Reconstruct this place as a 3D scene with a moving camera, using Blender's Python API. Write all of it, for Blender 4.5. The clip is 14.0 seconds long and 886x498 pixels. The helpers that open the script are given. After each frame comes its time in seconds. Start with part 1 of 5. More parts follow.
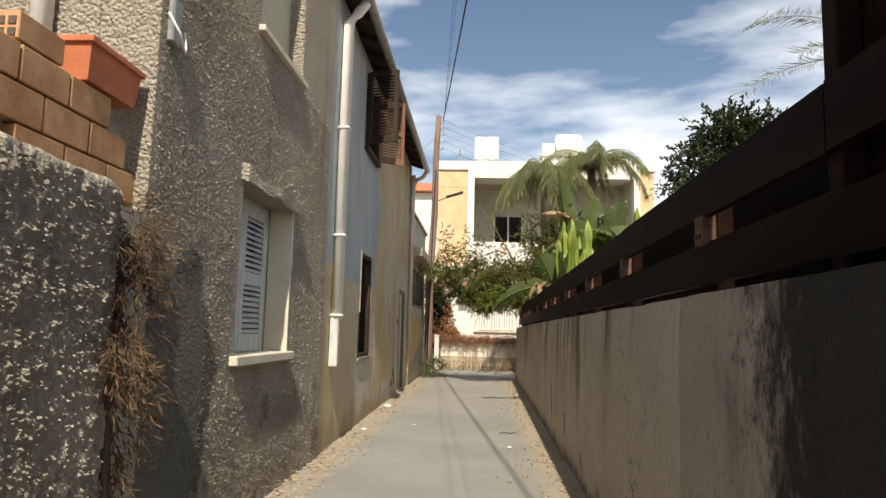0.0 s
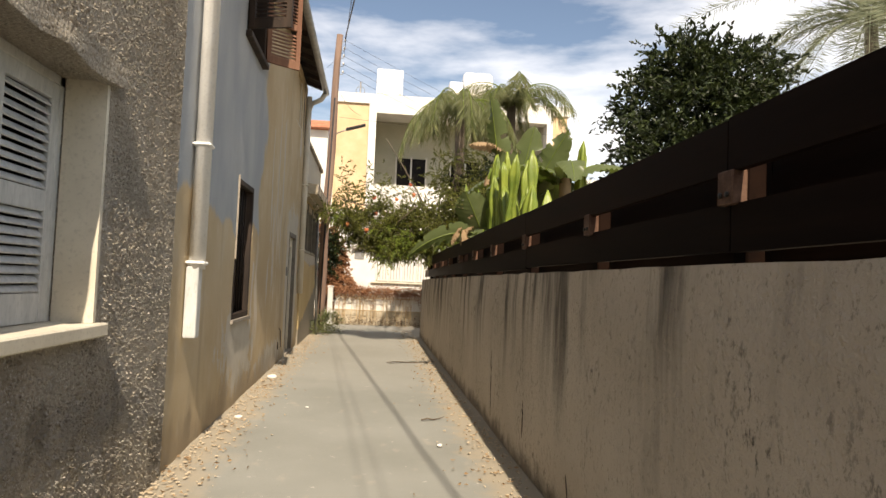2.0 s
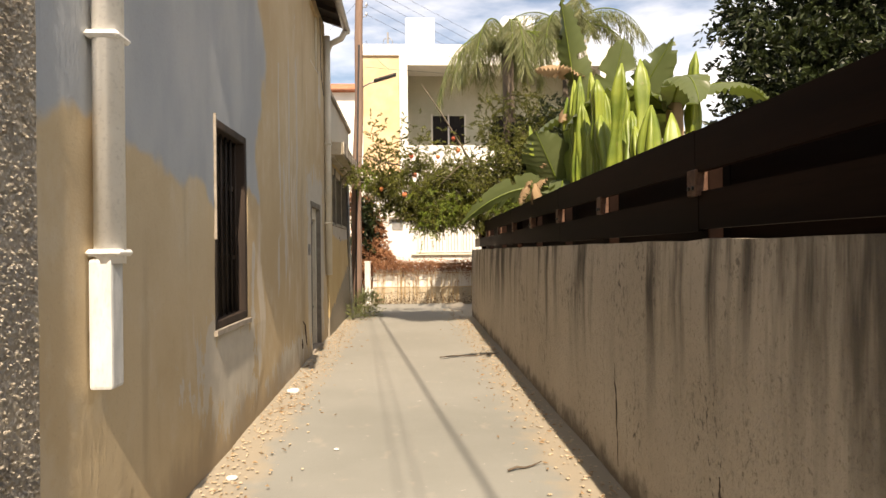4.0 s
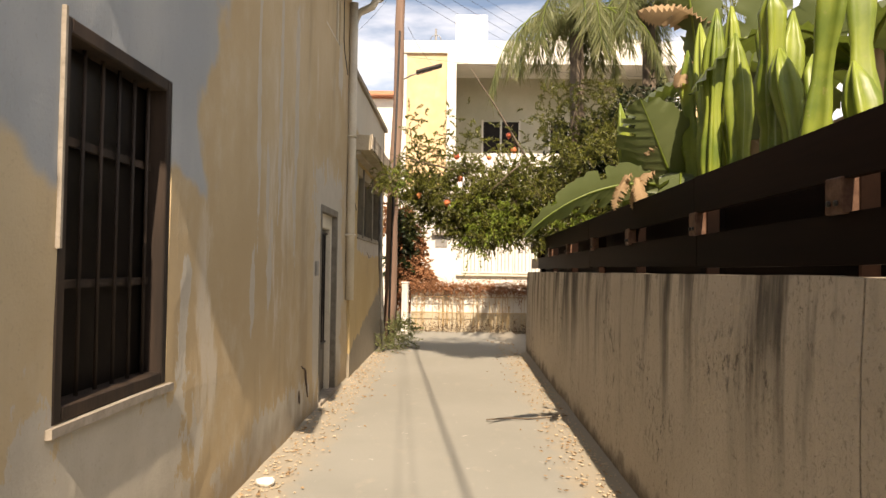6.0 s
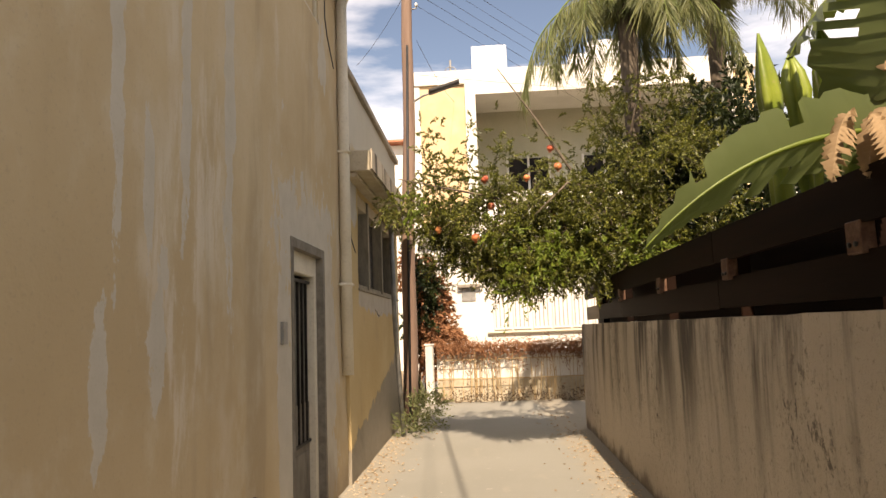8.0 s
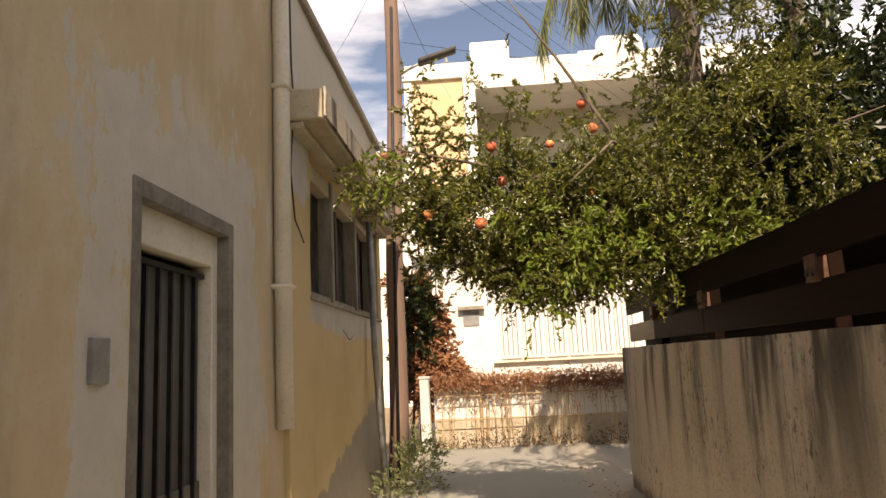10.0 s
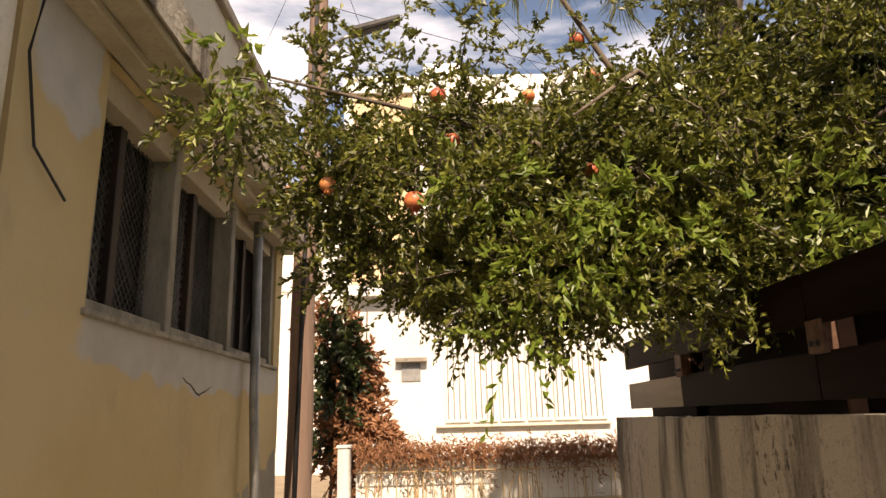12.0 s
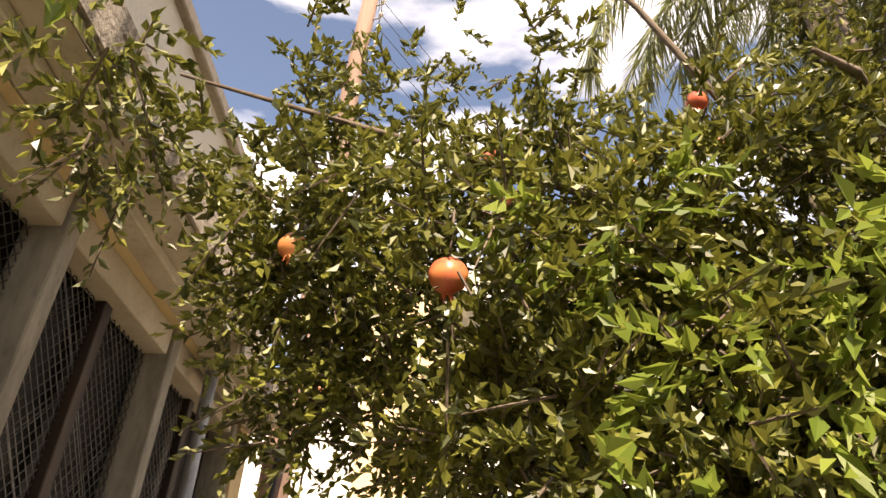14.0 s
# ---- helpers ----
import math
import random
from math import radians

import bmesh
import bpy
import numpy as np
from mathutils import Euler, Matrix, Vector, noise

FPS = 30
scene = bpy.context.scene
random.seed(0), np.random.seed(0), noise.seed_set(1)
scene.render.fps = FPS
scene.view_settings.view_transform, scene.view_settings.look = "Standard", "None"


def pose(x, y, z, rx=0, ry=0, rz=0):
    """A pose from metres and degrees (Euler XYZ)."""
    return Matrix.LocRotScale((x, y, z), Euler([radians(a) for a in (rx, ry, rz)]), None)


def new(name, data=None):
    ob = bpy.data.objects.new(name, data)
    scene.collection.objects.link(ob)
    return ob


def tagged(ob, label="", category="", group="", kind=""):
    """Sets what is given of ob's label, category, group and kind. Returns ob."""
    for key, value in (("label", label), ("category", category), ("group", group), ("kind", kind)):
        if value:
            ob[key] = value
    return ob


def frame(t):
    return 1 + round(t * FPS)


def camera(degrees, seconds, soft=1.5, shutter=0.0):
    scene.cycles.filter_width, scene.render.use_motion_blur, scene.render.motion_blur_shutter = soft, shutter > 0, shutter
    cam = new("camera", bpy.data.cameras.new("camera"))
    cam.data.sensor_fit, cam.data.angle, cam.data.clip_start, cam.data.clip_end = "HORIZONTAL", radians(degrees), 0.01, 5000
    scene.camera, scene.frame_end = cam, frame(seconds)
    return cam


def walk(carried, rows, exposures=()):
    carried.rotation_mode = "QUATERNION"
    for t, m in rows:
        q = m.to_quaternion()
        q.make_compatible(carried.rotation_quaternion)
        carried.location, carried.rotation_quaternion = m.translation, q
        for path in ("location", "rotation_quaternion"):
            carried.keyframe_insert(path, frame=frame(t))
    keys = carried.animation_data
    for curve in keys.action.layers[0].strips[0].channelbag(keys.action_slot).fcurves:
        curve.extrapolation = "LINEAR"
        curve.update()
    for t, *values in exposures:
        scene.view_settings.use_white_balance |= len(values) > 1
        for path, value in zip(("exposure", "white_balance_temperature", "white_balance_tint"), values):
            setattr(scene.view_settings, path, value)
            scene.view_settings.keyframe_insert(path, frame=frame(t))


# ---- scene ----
# lens and walk, in metres; x across the alley, y along it
cam = camera(66.4, 14.0)
ROWS = [
    (0.0, 0.021, -0.040, 1.335, 3.25, 6.80, -1.39),
    (0.5, -0.072, 0.443, 1.343, -0.38, 3.76, -0.49),
    (1.0, -0.142, 1.000, 1.387, 1.39, 5.21, -1.77),
    (1.5, -0.238, 1.551, 1.390, -6.07, 3.94, 0.89),
    (2.0, -0.283, 2.196, 1.396, -6.06, 2.82, -2.37),
    (2.5, -0.370, 2.812, 1.384, -6.76, -2.49, 1.85),
    (3.0, -0.385, 3.382, 1.394, 0.78, -2.81, 2.91),
    (3.5, -0.372, 3.996, 1.435, -3.29, -1.01, 0.73),
    (6.0, -0.269, 6.974, 1.500, 1.19, 1.59, -0.80),
    (6.5, -0.319, 7.604, 1.506, -2.33, 5.96, 0.36),
    (7.0, -0.343, 8.207, 1.496, 2.28, 2.96, 1.32),
    (7.5, -0.374, 8.835, 1.495, -0.31, 5.07, 1.85),
    (8.0, -0.376, 9.430, 1.476, 3.48, 6.59, 2.09),
    (10.5, -0.458, 12.344, 1.423, 3.31, 9.38, 3.26),
    (11.0, -0.418, 12.942, 1.434, 1.66, 7.40, 4.14),
    (11.5, -0.414, 13.500, 1.457, 1.61, 11.63, 1.43),
    (12.0, -0.366, 14.003, 1.492, -0.87, 13.81, 1.41),
    (12.5, -0.334, 14.431, 1.528, 2.26, 16.50, -0.83),
    (13.0, -0.358, 14.858, 1.569, 2.63, 21.28, -0.23),
    (13.5, -0.356, 15.239, 1.583, 3.69, 25.64, -4.90),
    (14.0, -0.426, 15.584, 1.630, -0.77, 32.44, -2.48),
]
EXPOSURES = [(0.0, 0.5, 6900, 10), (1.5, 0.6, 7200, 12), (3.5, 0.98, 7700, 16), (6.0, 0.98, 8000, 17), (7.5, 1.0, 8200, 18), (10.5, 0.86, 8100, 20), (12.5, 1.05, 8100, 20), (14.0, 1.65, 8000, 20)]
walk(cam, [(t, pose(x, y, z, 90 + pitch, roll, yaw)) for t, x, y, z, yaw, pitch, roll in ROWS], EXPOSURES)

# ---- light ----
SUN = Vector((-0.085, 1.0, -1.02)).normalized()
world = bpy.data.worlds.new("sky")
scene.world = world
world.use_nodes = True
wn, wl = world.node_tree.nodes, world.node_tree.links
wn.clear()
sky = wn.new("ShaderNodeTexSky")
sky.sky_type = "NISHITA"
sky.sun_disc = False
sky.sun_elevation = math.asin(-SUN.z)
sky.sun_rotation = math.atan2(-SUN.x, -SUN.y)
sky.air_density, sky.dust_density, sky.ozone_density = 1.0, 0.5, 0.8
wc = wn.new("ShaderNodeTexCoord")
wm = wn.new("ShaderNodeMapping")
wm.inputs["Scale"].default_value = (1.2, 1.2, 4.5)
wm.inputs["Rotation"].default_value = (0.0, 0.15, 0.4)
cn = wn.new("ShaderNodeTexNoise")
cn.inputs["Scale"].default_value, cn.inputs["Detail"].default_value = 1.9, 7.0
cn.inputs["Roughness"].default_value = 0.52
cr = wn.new("ShaderNodeValToRGB")
cr.color_ramp.elements[0].position, cr.color_ramp.elements[1].position = 0.44, 0.72
cmix = wn.new("ShaderNodeMix")
cmix.data_type = "RGBA"
cmix.inputs["B"].default_value = (13.5, 13.8, 14.4, 1)
wb = wn.new("ShaderNodeBackground")
wb.inputs["Strength"].default_value = 0.085
wo = wn.new("ShaderNodeOutputWorld")
wl.new(wc.outputs["Generated"], wm.inputs["Vector"])
wl.new(wm.outputs["Vector"], cn.inputs["Vector"])
wl.new(cn.outputs["Fac"], cr.inputs["Fac"])
wl.new(cr.outputs["Color"], cmix.inputs["Factor"])
wl.new(sky.outputs["Color"], cmix.inputs["A"])
wl.new(cmix.outputs["Result"], wb.inputs["Color"])
wl.new(wb.outputs["Background"], wo.inputs["Surface"])

sun_data = bpy.data.lights.new("sun", "SUN")
sun_data.energy, sun_data.angle, sun_data.color = 4.8, radians(0.5), (1.0, 0.93, 0.82)
sun = new("sun", sun_data)
sun.rotation_mode = "QUATERNION"
sun.rotation_quaternion = SUN.to_track_quat("-Z", "Y")
sun.location = (0, -10, 20)


# ---- materials ----
class Nodes:
    """Small wrapper round a node tree for writing materials."""

    def __init__(self, name, rough=0.9, metal=0.0, spec=0.3):
        self.mat = bpy.data.materials.new(name)
        self.mat.use_nodes = True
        self.t = self.mat.node_tree
        self.b = self.t.nodes["Principled BSDF"]
        self.b.inputs["Roughness"].default_value = rough
        self.b.inputs["Metallic"].default_value = metal
        self.b.inputs["Specular IOR Level"].default_value = spec
        self.geo = self.t.nodes.new("ShaderNodeNewGeometry")
        self.pos = self.geo.outputs["Position"]
        self.sep = None

    def axis(self, a):
        if not self.sep:
            self.sep = self.t.nodes.new("ShaderNodeSeparateXYZ")
            self.t.links.new(self.pos, self.sep.inputs[0])
        return self.sep.outputs[a.upper()]

    def plug(self, value, socket):
        if hasattr(value, "is_output"):
            self.t.links.new(value, socket)
        elif isinstance(value, tuple):
            socket.default_value = (*value, 1)
        else:
            socket.default_value = value

    def noise(self, scale, detail=4.0, rough=0.55, stretch=(1, 1, 1), shift=0.0):
        m = self.t.nodes.new("ShaderNodeMapping")
        m.inputs["Scale"].default_value = stretch
        m.inputs["Location"].default_value = (shift, shift * 0.7, shift * 1.3)
        n = self.t.nodes.new("ShaderNodeTexNoise")
        n.inputs["Scale"].default_value, n.inputs["Detail"].default_value = scale, detail
        n.inputs["Roughness"].default_value = rough
        self.t.links.new(self.pos, m.inputs["Vector"])
        self.t.links.new(m.outputs["Vector"], n.inputs["Vector"])
        return n.outputs["Fac"]

    def cells(self, scale, feature="F1", stretch=(1, 1, 1)):
        m = self.t.nodes.new("ShaderNodeMapping")
        m.inputs["Scale"].default_value = stretch
        n = self.t.nodes.new("ShaderNodeTexVoronoi")
        n.feature = feature
        n.inputs["Scale"].default_value = scale
        self.t.links.new(self.pos, m.inputs["Vector"])
        self.t.links.new(m.outputs["Vector"], n.inputs["Vector"])
        return n.outputs["Distance"]

    def math(self, op, a, b=0.0, c=0.0):
        n = self.t.nodes.new("ShaderNodeMath")
        n.operation = op
        for v, s in zip((a, b, c), n.inputs):
            self.plug(v, s)
        return n.outputs[0]

    def step(self, v, lo, hi):
        n = self.t.nodes.new("ShaderNodeMapRange")
        n.interpolation_type = "SMOOTHSTEP"
        self.plug(v, n.inputs["Value"])
        n.inputs["From Min"].default_value, n.inputs["From Max"].default_value = lo, hi
        return n.outputs["Result"]

    def mix(self, f, a, b):
        n = self.t.nodes.new("ShaderNodeMix")
        n.data_type = "RGBA"
        self.plug(f, n.inputs["Factor"])
        self.plug(a, n.inputs["A"])
        self.plug(b, n.inputs["B"])
        return n.outputs["Result"]

    def near(self, y, z, ry, rz, wob=None, amount=0.35):
        """1 inside a wobbly ellipse on a wall that runs along y."""
        a = self.math("DIVIDE", self.math("SUBTRACT", self.axis("y"), y), ry)
        b = self.math("DIVIDE", self.math("SUBTRACT", self.axis("z"), z), rz)
        d = self.math("SQRT", self.math("ADD", self.math("MULTIPLY", a, a), self.math("MULTIPLY", b, b)))
        if wob is not None:
            d = self.math("ADD", d, self.math("MULTIPLY", self.math("SUBTRACT", wob, 0.5), amount * 4))
        return self.step(d, 1.08, 0.92)

    def done(self, colour, bump=None, strength=0.3, depth=0.01, rough=None):
        self.plug(colour, self.b.inputs["Base Color"])
        if rough is not None:
            self.plug(rough, self.b.inputs["Roughness"])
        if bump is not None:
            n = self.t.nodes.new("ShaderNodeBump")
            n.inputs["Strength"].default_value, n.inputs["Distance"].default_value = strength, depth
            self.plug(bump, n.inputs["Height"])
            self.t.links.new(n.outputs["Normal"], self.b.inputs["Normal"])
        return self.mat


def simple(name, a, b, scale=6.0, rough=0.8, metal=0.0, grain=60.0, strength=0.25, depth=0.004, stretch=(1, 1, 1), spec=0.3):
    m = Nodes(name, rough, metal, spec)
    n1, n2 = m.noise(scale, 5, 0.6, stretch), m.noise(grain, 3, 0.6, stretch, 3.0)
    c = m.mix(m.step(n1, 0.3, 0.7), a, b)
    c = m.mix(m.math("MULTIPLY", m.step(n2, 0.5, 0.75), 0.35), c, tuple(v * 0.55 for v in a))
    return m.done(c, m.math("ADD", n1, m.math("MULTIPLY", n2, 0.6)), strength, depth)


def leafy(name, a, b, rough=0.45, through_light=0.35, scale=3.0):
    """Leaf material: colour varies from leaf to leaf and some light passes through."""
    m = Nodes(name, rough, 0.0, 0.4)
    r = m.geo.outputs["Random Per Island"]
    n = m.noise(scale, 3)
    c = m.mix(r, a, b)
    c = m.mix(m.math("MULTIPLY", m.step(n, 0.35, 0.7), 0.4), c, tuple(v * 0.6 for v in a))
    m.plug(c, m.b.inputs["Base Color"])
    tr = m.t.nodes.new("ShaderNodeBsdfTranslucent")
    m.plug(m.mix(0.5, c, tuple(min(1, v * 1.6) for v in b)), tr.inputs["Color"])
    mx = m.t.nodes.new("ShaderNodeMixShader")
    mx.inputs[0].default_value = through_light
    m.t.links.new(m.b.outputs[0], mx.inputs[1])
    m.t.links.new(tr.outputs[0], mx.inputs[2])
    m.t.links.new(mx.outputs[0], m.t.nodes["Material Output"].inputs["Surface"])
    return m.mat


def pebbledash():
    """Sprayed rough render: coarse grit, brown streaks, a flaked lower zone."""
    m = Nodes("rough_render", 0.95)
    big, mid = m.noise(0.9, 5, 0.6), m.noise(4.0, 5, 0.6, (1, 1, 0.5), 2.0)
    grit, fine = m.cells(42.0), m.noise(75.0, 3, 0.7)
    c = m.mix(m.step(big, 0.3, 0.7), (0.52, 0.445, 0.34), (0.62, 0.55, 0.445))
    c = m.mix(m.math("MULTIPLY", m.step(m.noise(3.0, 4, 0.6, (1, 1, 0.12), 5.0), 0.5, 0.7), 0.35), c, (0.21, 0.165, 0.115))
    speck = m.step(m.cells(62.0), 0.42, 0.22)
    c = m.mix(m.math("MULTIPLY", m.step(fine, 0.45, 0.66), 0.5), c, (0.50, 0.455, 0.385))
    c = m.mix(m.math("MULTIPLY", speck, m.math("MULTIPLY", m.step(m.noise(21.0, 3), 0.38, 0.56), 0.85)), c, (0.74, 0.69, 0.60))
    c = m.mix(m.math("MULTIPLY", m.step(fine, 0.45, 0.3), 0.35), c, (0.17, 0.13, 0.095))
    low = m.step(m.math("ADD", m.axis("z"), m.math("MULTIPLY", mid, 0.9)), 1.35, 1.15)
    flake = m.step(m.noise(2.6, 6, 0.6, (1, 1, 1.4), 9.0), 0.46, 0.56)
    c = m.mix(m.math("MULTIPLY", low, m.math("MULTIPLY", flake, 0.8)), c, (0.47, 0.43, 0.37))
    c = m.mix(m.math("MULTIPLY", low, m.math("MULTIPLY", m.step(m.noise(1.7, 5, 0.6, (1, 1, 1), 14.0), 0.55, 0.62), 0.6)), c, (0.20, 0.165, 0.12))
    # Dark grey green patch with the garden wall's shade painted into the render colour.
    shade_patch = m.near(3.55, 0.75, 0.62, 1.05, m.noise(1.6, 5, 0.6, (1, 1, 1), 27.0), 0.3)
    c = m.mix(m.math("MULTIPLY", shade_patch, 0.9), c, m.mix(m.noise(2.5, 5), (0.12, 0.12, 0.10), (0.20, 0.195, 0.165)))
    h = m.math("ADD", m.math("MULTIPLY", m.math("SUBTRACT", 1.0, grit), 0.9), fine)
    h = m.math("ADD", h, m.math("MULTIPLY", m.noise(11.0, 4), 1.2))
    h = m.math("ADD", h, m.math("MULTIPLY", m.math("MULTIPLY", low, flake), 1.3))
    return m.done(c, h, 1.0, 0.07)


def coarse_render():
    m = Nodes("coarse_garden_render", 0.95)
    n, g, k = m.noise(2.2, 5), m.noise(38.0, 5, 0.7), m.cells(24.0, "SMOOTH_F1")
    c = m.mix(m.step(n, 0.3, 0.7), (0.50, 0.445, 0.36), (0.64, 0.575, 0.475))
    c = m.mix(m.math("MULTIPLY", m.step(g, 0.42, 0.3), 0.7), c, (0.17, 0.14, 0.105))
    h = m.math("ADD", m.math("MULTIPLY", m.math("SUBTRACT", 1.0, k), 1.5), m.math("MULTIPLY", g, 1.6))
    h = m.math("ADD", h, m.math("MULTIPLY", m.noise(6.0, 4), 2.0))
    return m.done(c, h, 1.0, 0.05)


def painted_plaster():
    """Smooth old plaster: blue grey repair in the first stretch, ochre wash beyond, runs and patches."""
    m = Nodes("painted_plaster", 0.9)
    wob, big = m.noise(1.1, 4), m.noise(0.7, 5, 0.6, (1, 1, 1), 4.0)
    runs = m.noise(2.0, 8, 0.68, (1, 1, 0.26), 7.0)
    ochre = m.mix(m.step(big, 0.3, 0.72), (0.43, 0.325, 0.19), (0.51, 0.41, 0.265))
    ochre = m.mix(m.math("MULTIPLY", m.math("MULTIPLY", m.step(runs, 0.54, 0.63), m.step(m.noise(0.9, 4, 0.6, (1, 1, 0.5), 61.0), 0.46, 0.6)), 0.55), ochre, (0.62, 0.575, 0.49))
    ochre = m.mix(m.math("MULTIPLY", m.step(m.noise(2.2, 5, 0.6, (1, 1, 0.1), 17.0), 0.55, 0.7), 0.4), ochre, (0.27, 0.21, 0.135))
    ochre = m.mix(m.math("MULTIPLY", m.step(m.noise(2.3, 6, 0.65, (1, 1, 0.6), 41.0), 0.5, 0.68), 0.4), ochre, (0.53, 0.47, 0.36))
    blue = m.mix(m.step(m.noise(1.6, 4, 0.5, (1, 1, 0.5), 21.0), 0.35, 0.7), (0.30, 0.32, 0.33), (0.38, 0.39, 0.385))
    wave = m.math("MULTIPLY", m.math("SUBTRACT", wob, 0.5), 1.4)
    in_y = m.step(m.math("ADD", m.axis("y"), wave), 10.95, 10.8)
    in_z = m.step(m.math("ADD", m.axis("z"), m.math("MULTIPLY", wave, 0.7)), 1.88, 1.98)
    c = m.mix(m.math("MULTIPLY", in_y, in_z), ochre, blue)
    cement = m.mix(m.noise(7.0, 4), (0.40, 0.36, 0.29), (0.52, 0.48, 0.40))
    for y, z, ry, rz in ((9.8, 0.62, 0.85, 0.42), (14.6, 2.2, 0.78, 0.38), (15.3, 1.2, 0.3, 1.3), (13.98, 1.0, 0.16, 1.4), (11.72, 1.28, 0.05, 0.27), (12.6, 0.2, 1.2, 0.2), (10.5, 1.2, 0.07, 0.3), (11.8, 2.7, 0.04, 0.8), (12.05, 2.05, 0.05, 0.3), (12.4, 2.8, 0.05, 1.0), (12.95, 2.9, 0.08, 1.1), (12.15, 1.5, 0.09, 0.25), (15.2, 3.9, 0.16, 0.3)):
        c = m.mix(m.near(y, z, ry, rz, m.noise(6.0, 6, 0.7, (1, 1, 0.5), y), 0.9), c, cement)
    damp = m.step(m.math("ADD", m.axis("z"), m.math("MULTIPLY", m.noise(2.2, 5, 0.6, (1, 1, 0.4), 30.0), 1.1)), 0.95, 0.62)
    c = m.mix(m.math("MULTIPLY", damp, 0.6), c, (0.235, 0.19, 0.135))
    fine = m.noise(55.0, 4, 0.65)
    c = m.mix(m.math("MULTIPLY", m.step(fine, 0.55, 0.75), 0.22), c, (0.20, 0.17, 0.13))
    h = m.math("ADD", m.math("MULTIPLY", fine, 0.35), m.math("ADD", m.noise(3.0, 5), m.math("MULTIPLY", m.step(runs, 0.54, 0.63), 0.4)))
    return m.done(c, h, 0.35, 0.02)


def yellow_plaster():
    m = Nodes("yellow_plaster", 0.9)
    n, k = m.noise(1.0, 5), m.noise(4.0, 5, 0.6, (1, 1, 0.4), 6.0)
    c = m.mix(m.step(n, 0.3, 0.7), (0.44, 0.325, 0.155), (0.50, 0.385, 0.21))
    c = m.mix(m.math("MULTIPLY", m.step(k, 0.58, 0.72), 0.4), c, (0.34, 0.26, 0.15))
    cement = m.mix(m.noise(6.0, 4), (0.33, 0.30, 0.25), (0.48, 0.45, 0.40))
    wob = m.noise(3.0, 4, 0.5, (1, 1, 1), 3.0)
    for y, z, ry, rz in ((16.35, 2.9, 0.22, 0.33), (18.3, 1.83, 1.9, 0.16)):
        c = m.mix(m.near(y, z, ry, rz, wob), c, cement)
    edge = m.math("SUBTRACT", m.axis("z"), m.math("MULTIPLY", m.math("SUBTRACT", m.axis("y"), 16.1), 0.22))
    base = m.step(m.math("ADD", edge, m.math("MULTIPLY", m.math("SUBTRACT", wob, 0.5), 0.5)), 0.36, 0.33)
    c = m.mix(base, c, m.mix(m.noise(9.0, 5), (0.21, 0.18, 0.13), (0.30, 0.26, 0.20)))
    top = m.step(m.math("ADD", m.axis("z"), m.math("MULTIPLY", wob, 0.5)), 3.55, 3.75)
    c = m.mix(top, c, m.mix(k, (0.42, 0.385, 0.31), (0.52, 0.49, 0.42)))
    h = m.math("ADD", m.noise(30.0, 4), m.math("SUBTRACT", m.noise(3.0, 5), m.math("MULTIPLY", base, 0.8)))
    return m.done(c, h, 0.4, 0.014)


def stained_concrete():
    """Cement rendered boundary wall with dark runs from the coping."""
    m = Nodes("stained_cement", 0.93)
    big, fine = m.noise(0.8, 5), m.noise(70.0, 4, 0.7)
    c = m.mix(m.step(big, 0.3, 0.7), (0.46, 0.39, 0.305), (0.57, 0.49, 0.39))
    run = m.noise(3.4, 5, 0.65, (1, 1, 0.11), 2.0)
    down = m.step(m.math("ADD", m.axis("z"), m.math("MULTIPLY", m.noise(2.0, 4, 0.6, (1, 1, 0.2), 8.0), 1.9)), 1.25, 2.4)
    c = m.mix(m.math("MULTIPLY", m.math("MULTIPLY", m.step(run, 0.45, 0.63), m.step(m.math("ADD", m.noise(0.9, 4, 0.6, (1, 1, 0.6), 50.0), m.math("MULTIPLY", m.axis("y"), 0.022)), 0.5, 0.78)), m.math("MULTIPLY", down, 0.95)), c, (0.07, 0.058, 0.045))
    spots = m.step(m.noise(22.0, 6, 0.8, (1, 1, 0.6), 5.0), 0.53, 0.62)
    c = m.mix(m.math("MULTIPLY", spots, m.step(m.noise(1.3, 4, 0.6, (1, 1, 1), 12.0), 0.45, 0.65)), c, (0.09, 0.075, 0.06))
    c = m.mix(m.math("MULTIPLY", m.step(m.noise(34.0, 5, 0.75, (1, 1, 0.8), 15.0), 0.56, 0.66), 0.55), c, (0.17, 0.135, 0.10))
    foot = m.step(m.math("ADD", m.axis("z"), m.math("MULTIPLY", m.noise(4.0, 6, 0.65), 0.55)), 0.46, 0.30)
    c = m.mix(m.math("MULTIPLY", foot, 0.7), c, (0.12, 0.095, 0.07))
    # Near end almost black: dark stain plus the shade there, put into the colour.
    stain_shade = m.step(m.math("ADD", m.axis("y"), m.math("MULTIPLY", m.noise(14.0, 5, 0.7, (1, 1, 0.5), 40.0), 0.9)), 2.75, 2.35)
    c = m.mix(m.math("MULTIPLY", stain_shade, 0.96), c, (0.014, 0.011, 0.009))
    near = m.step(m.axis("y"), 3.02, 2.99)
    h = m.math("ADD", m.math("MULTIPLY", fine, m.math("ADD", 0.5, near)), m.noise(4.0, 5))
    return m.done(c, m.math("ADD", h, m.noise(28.0, 4, 0.6, (1, 1, 1), 6.0)), 0.9, 0.03)


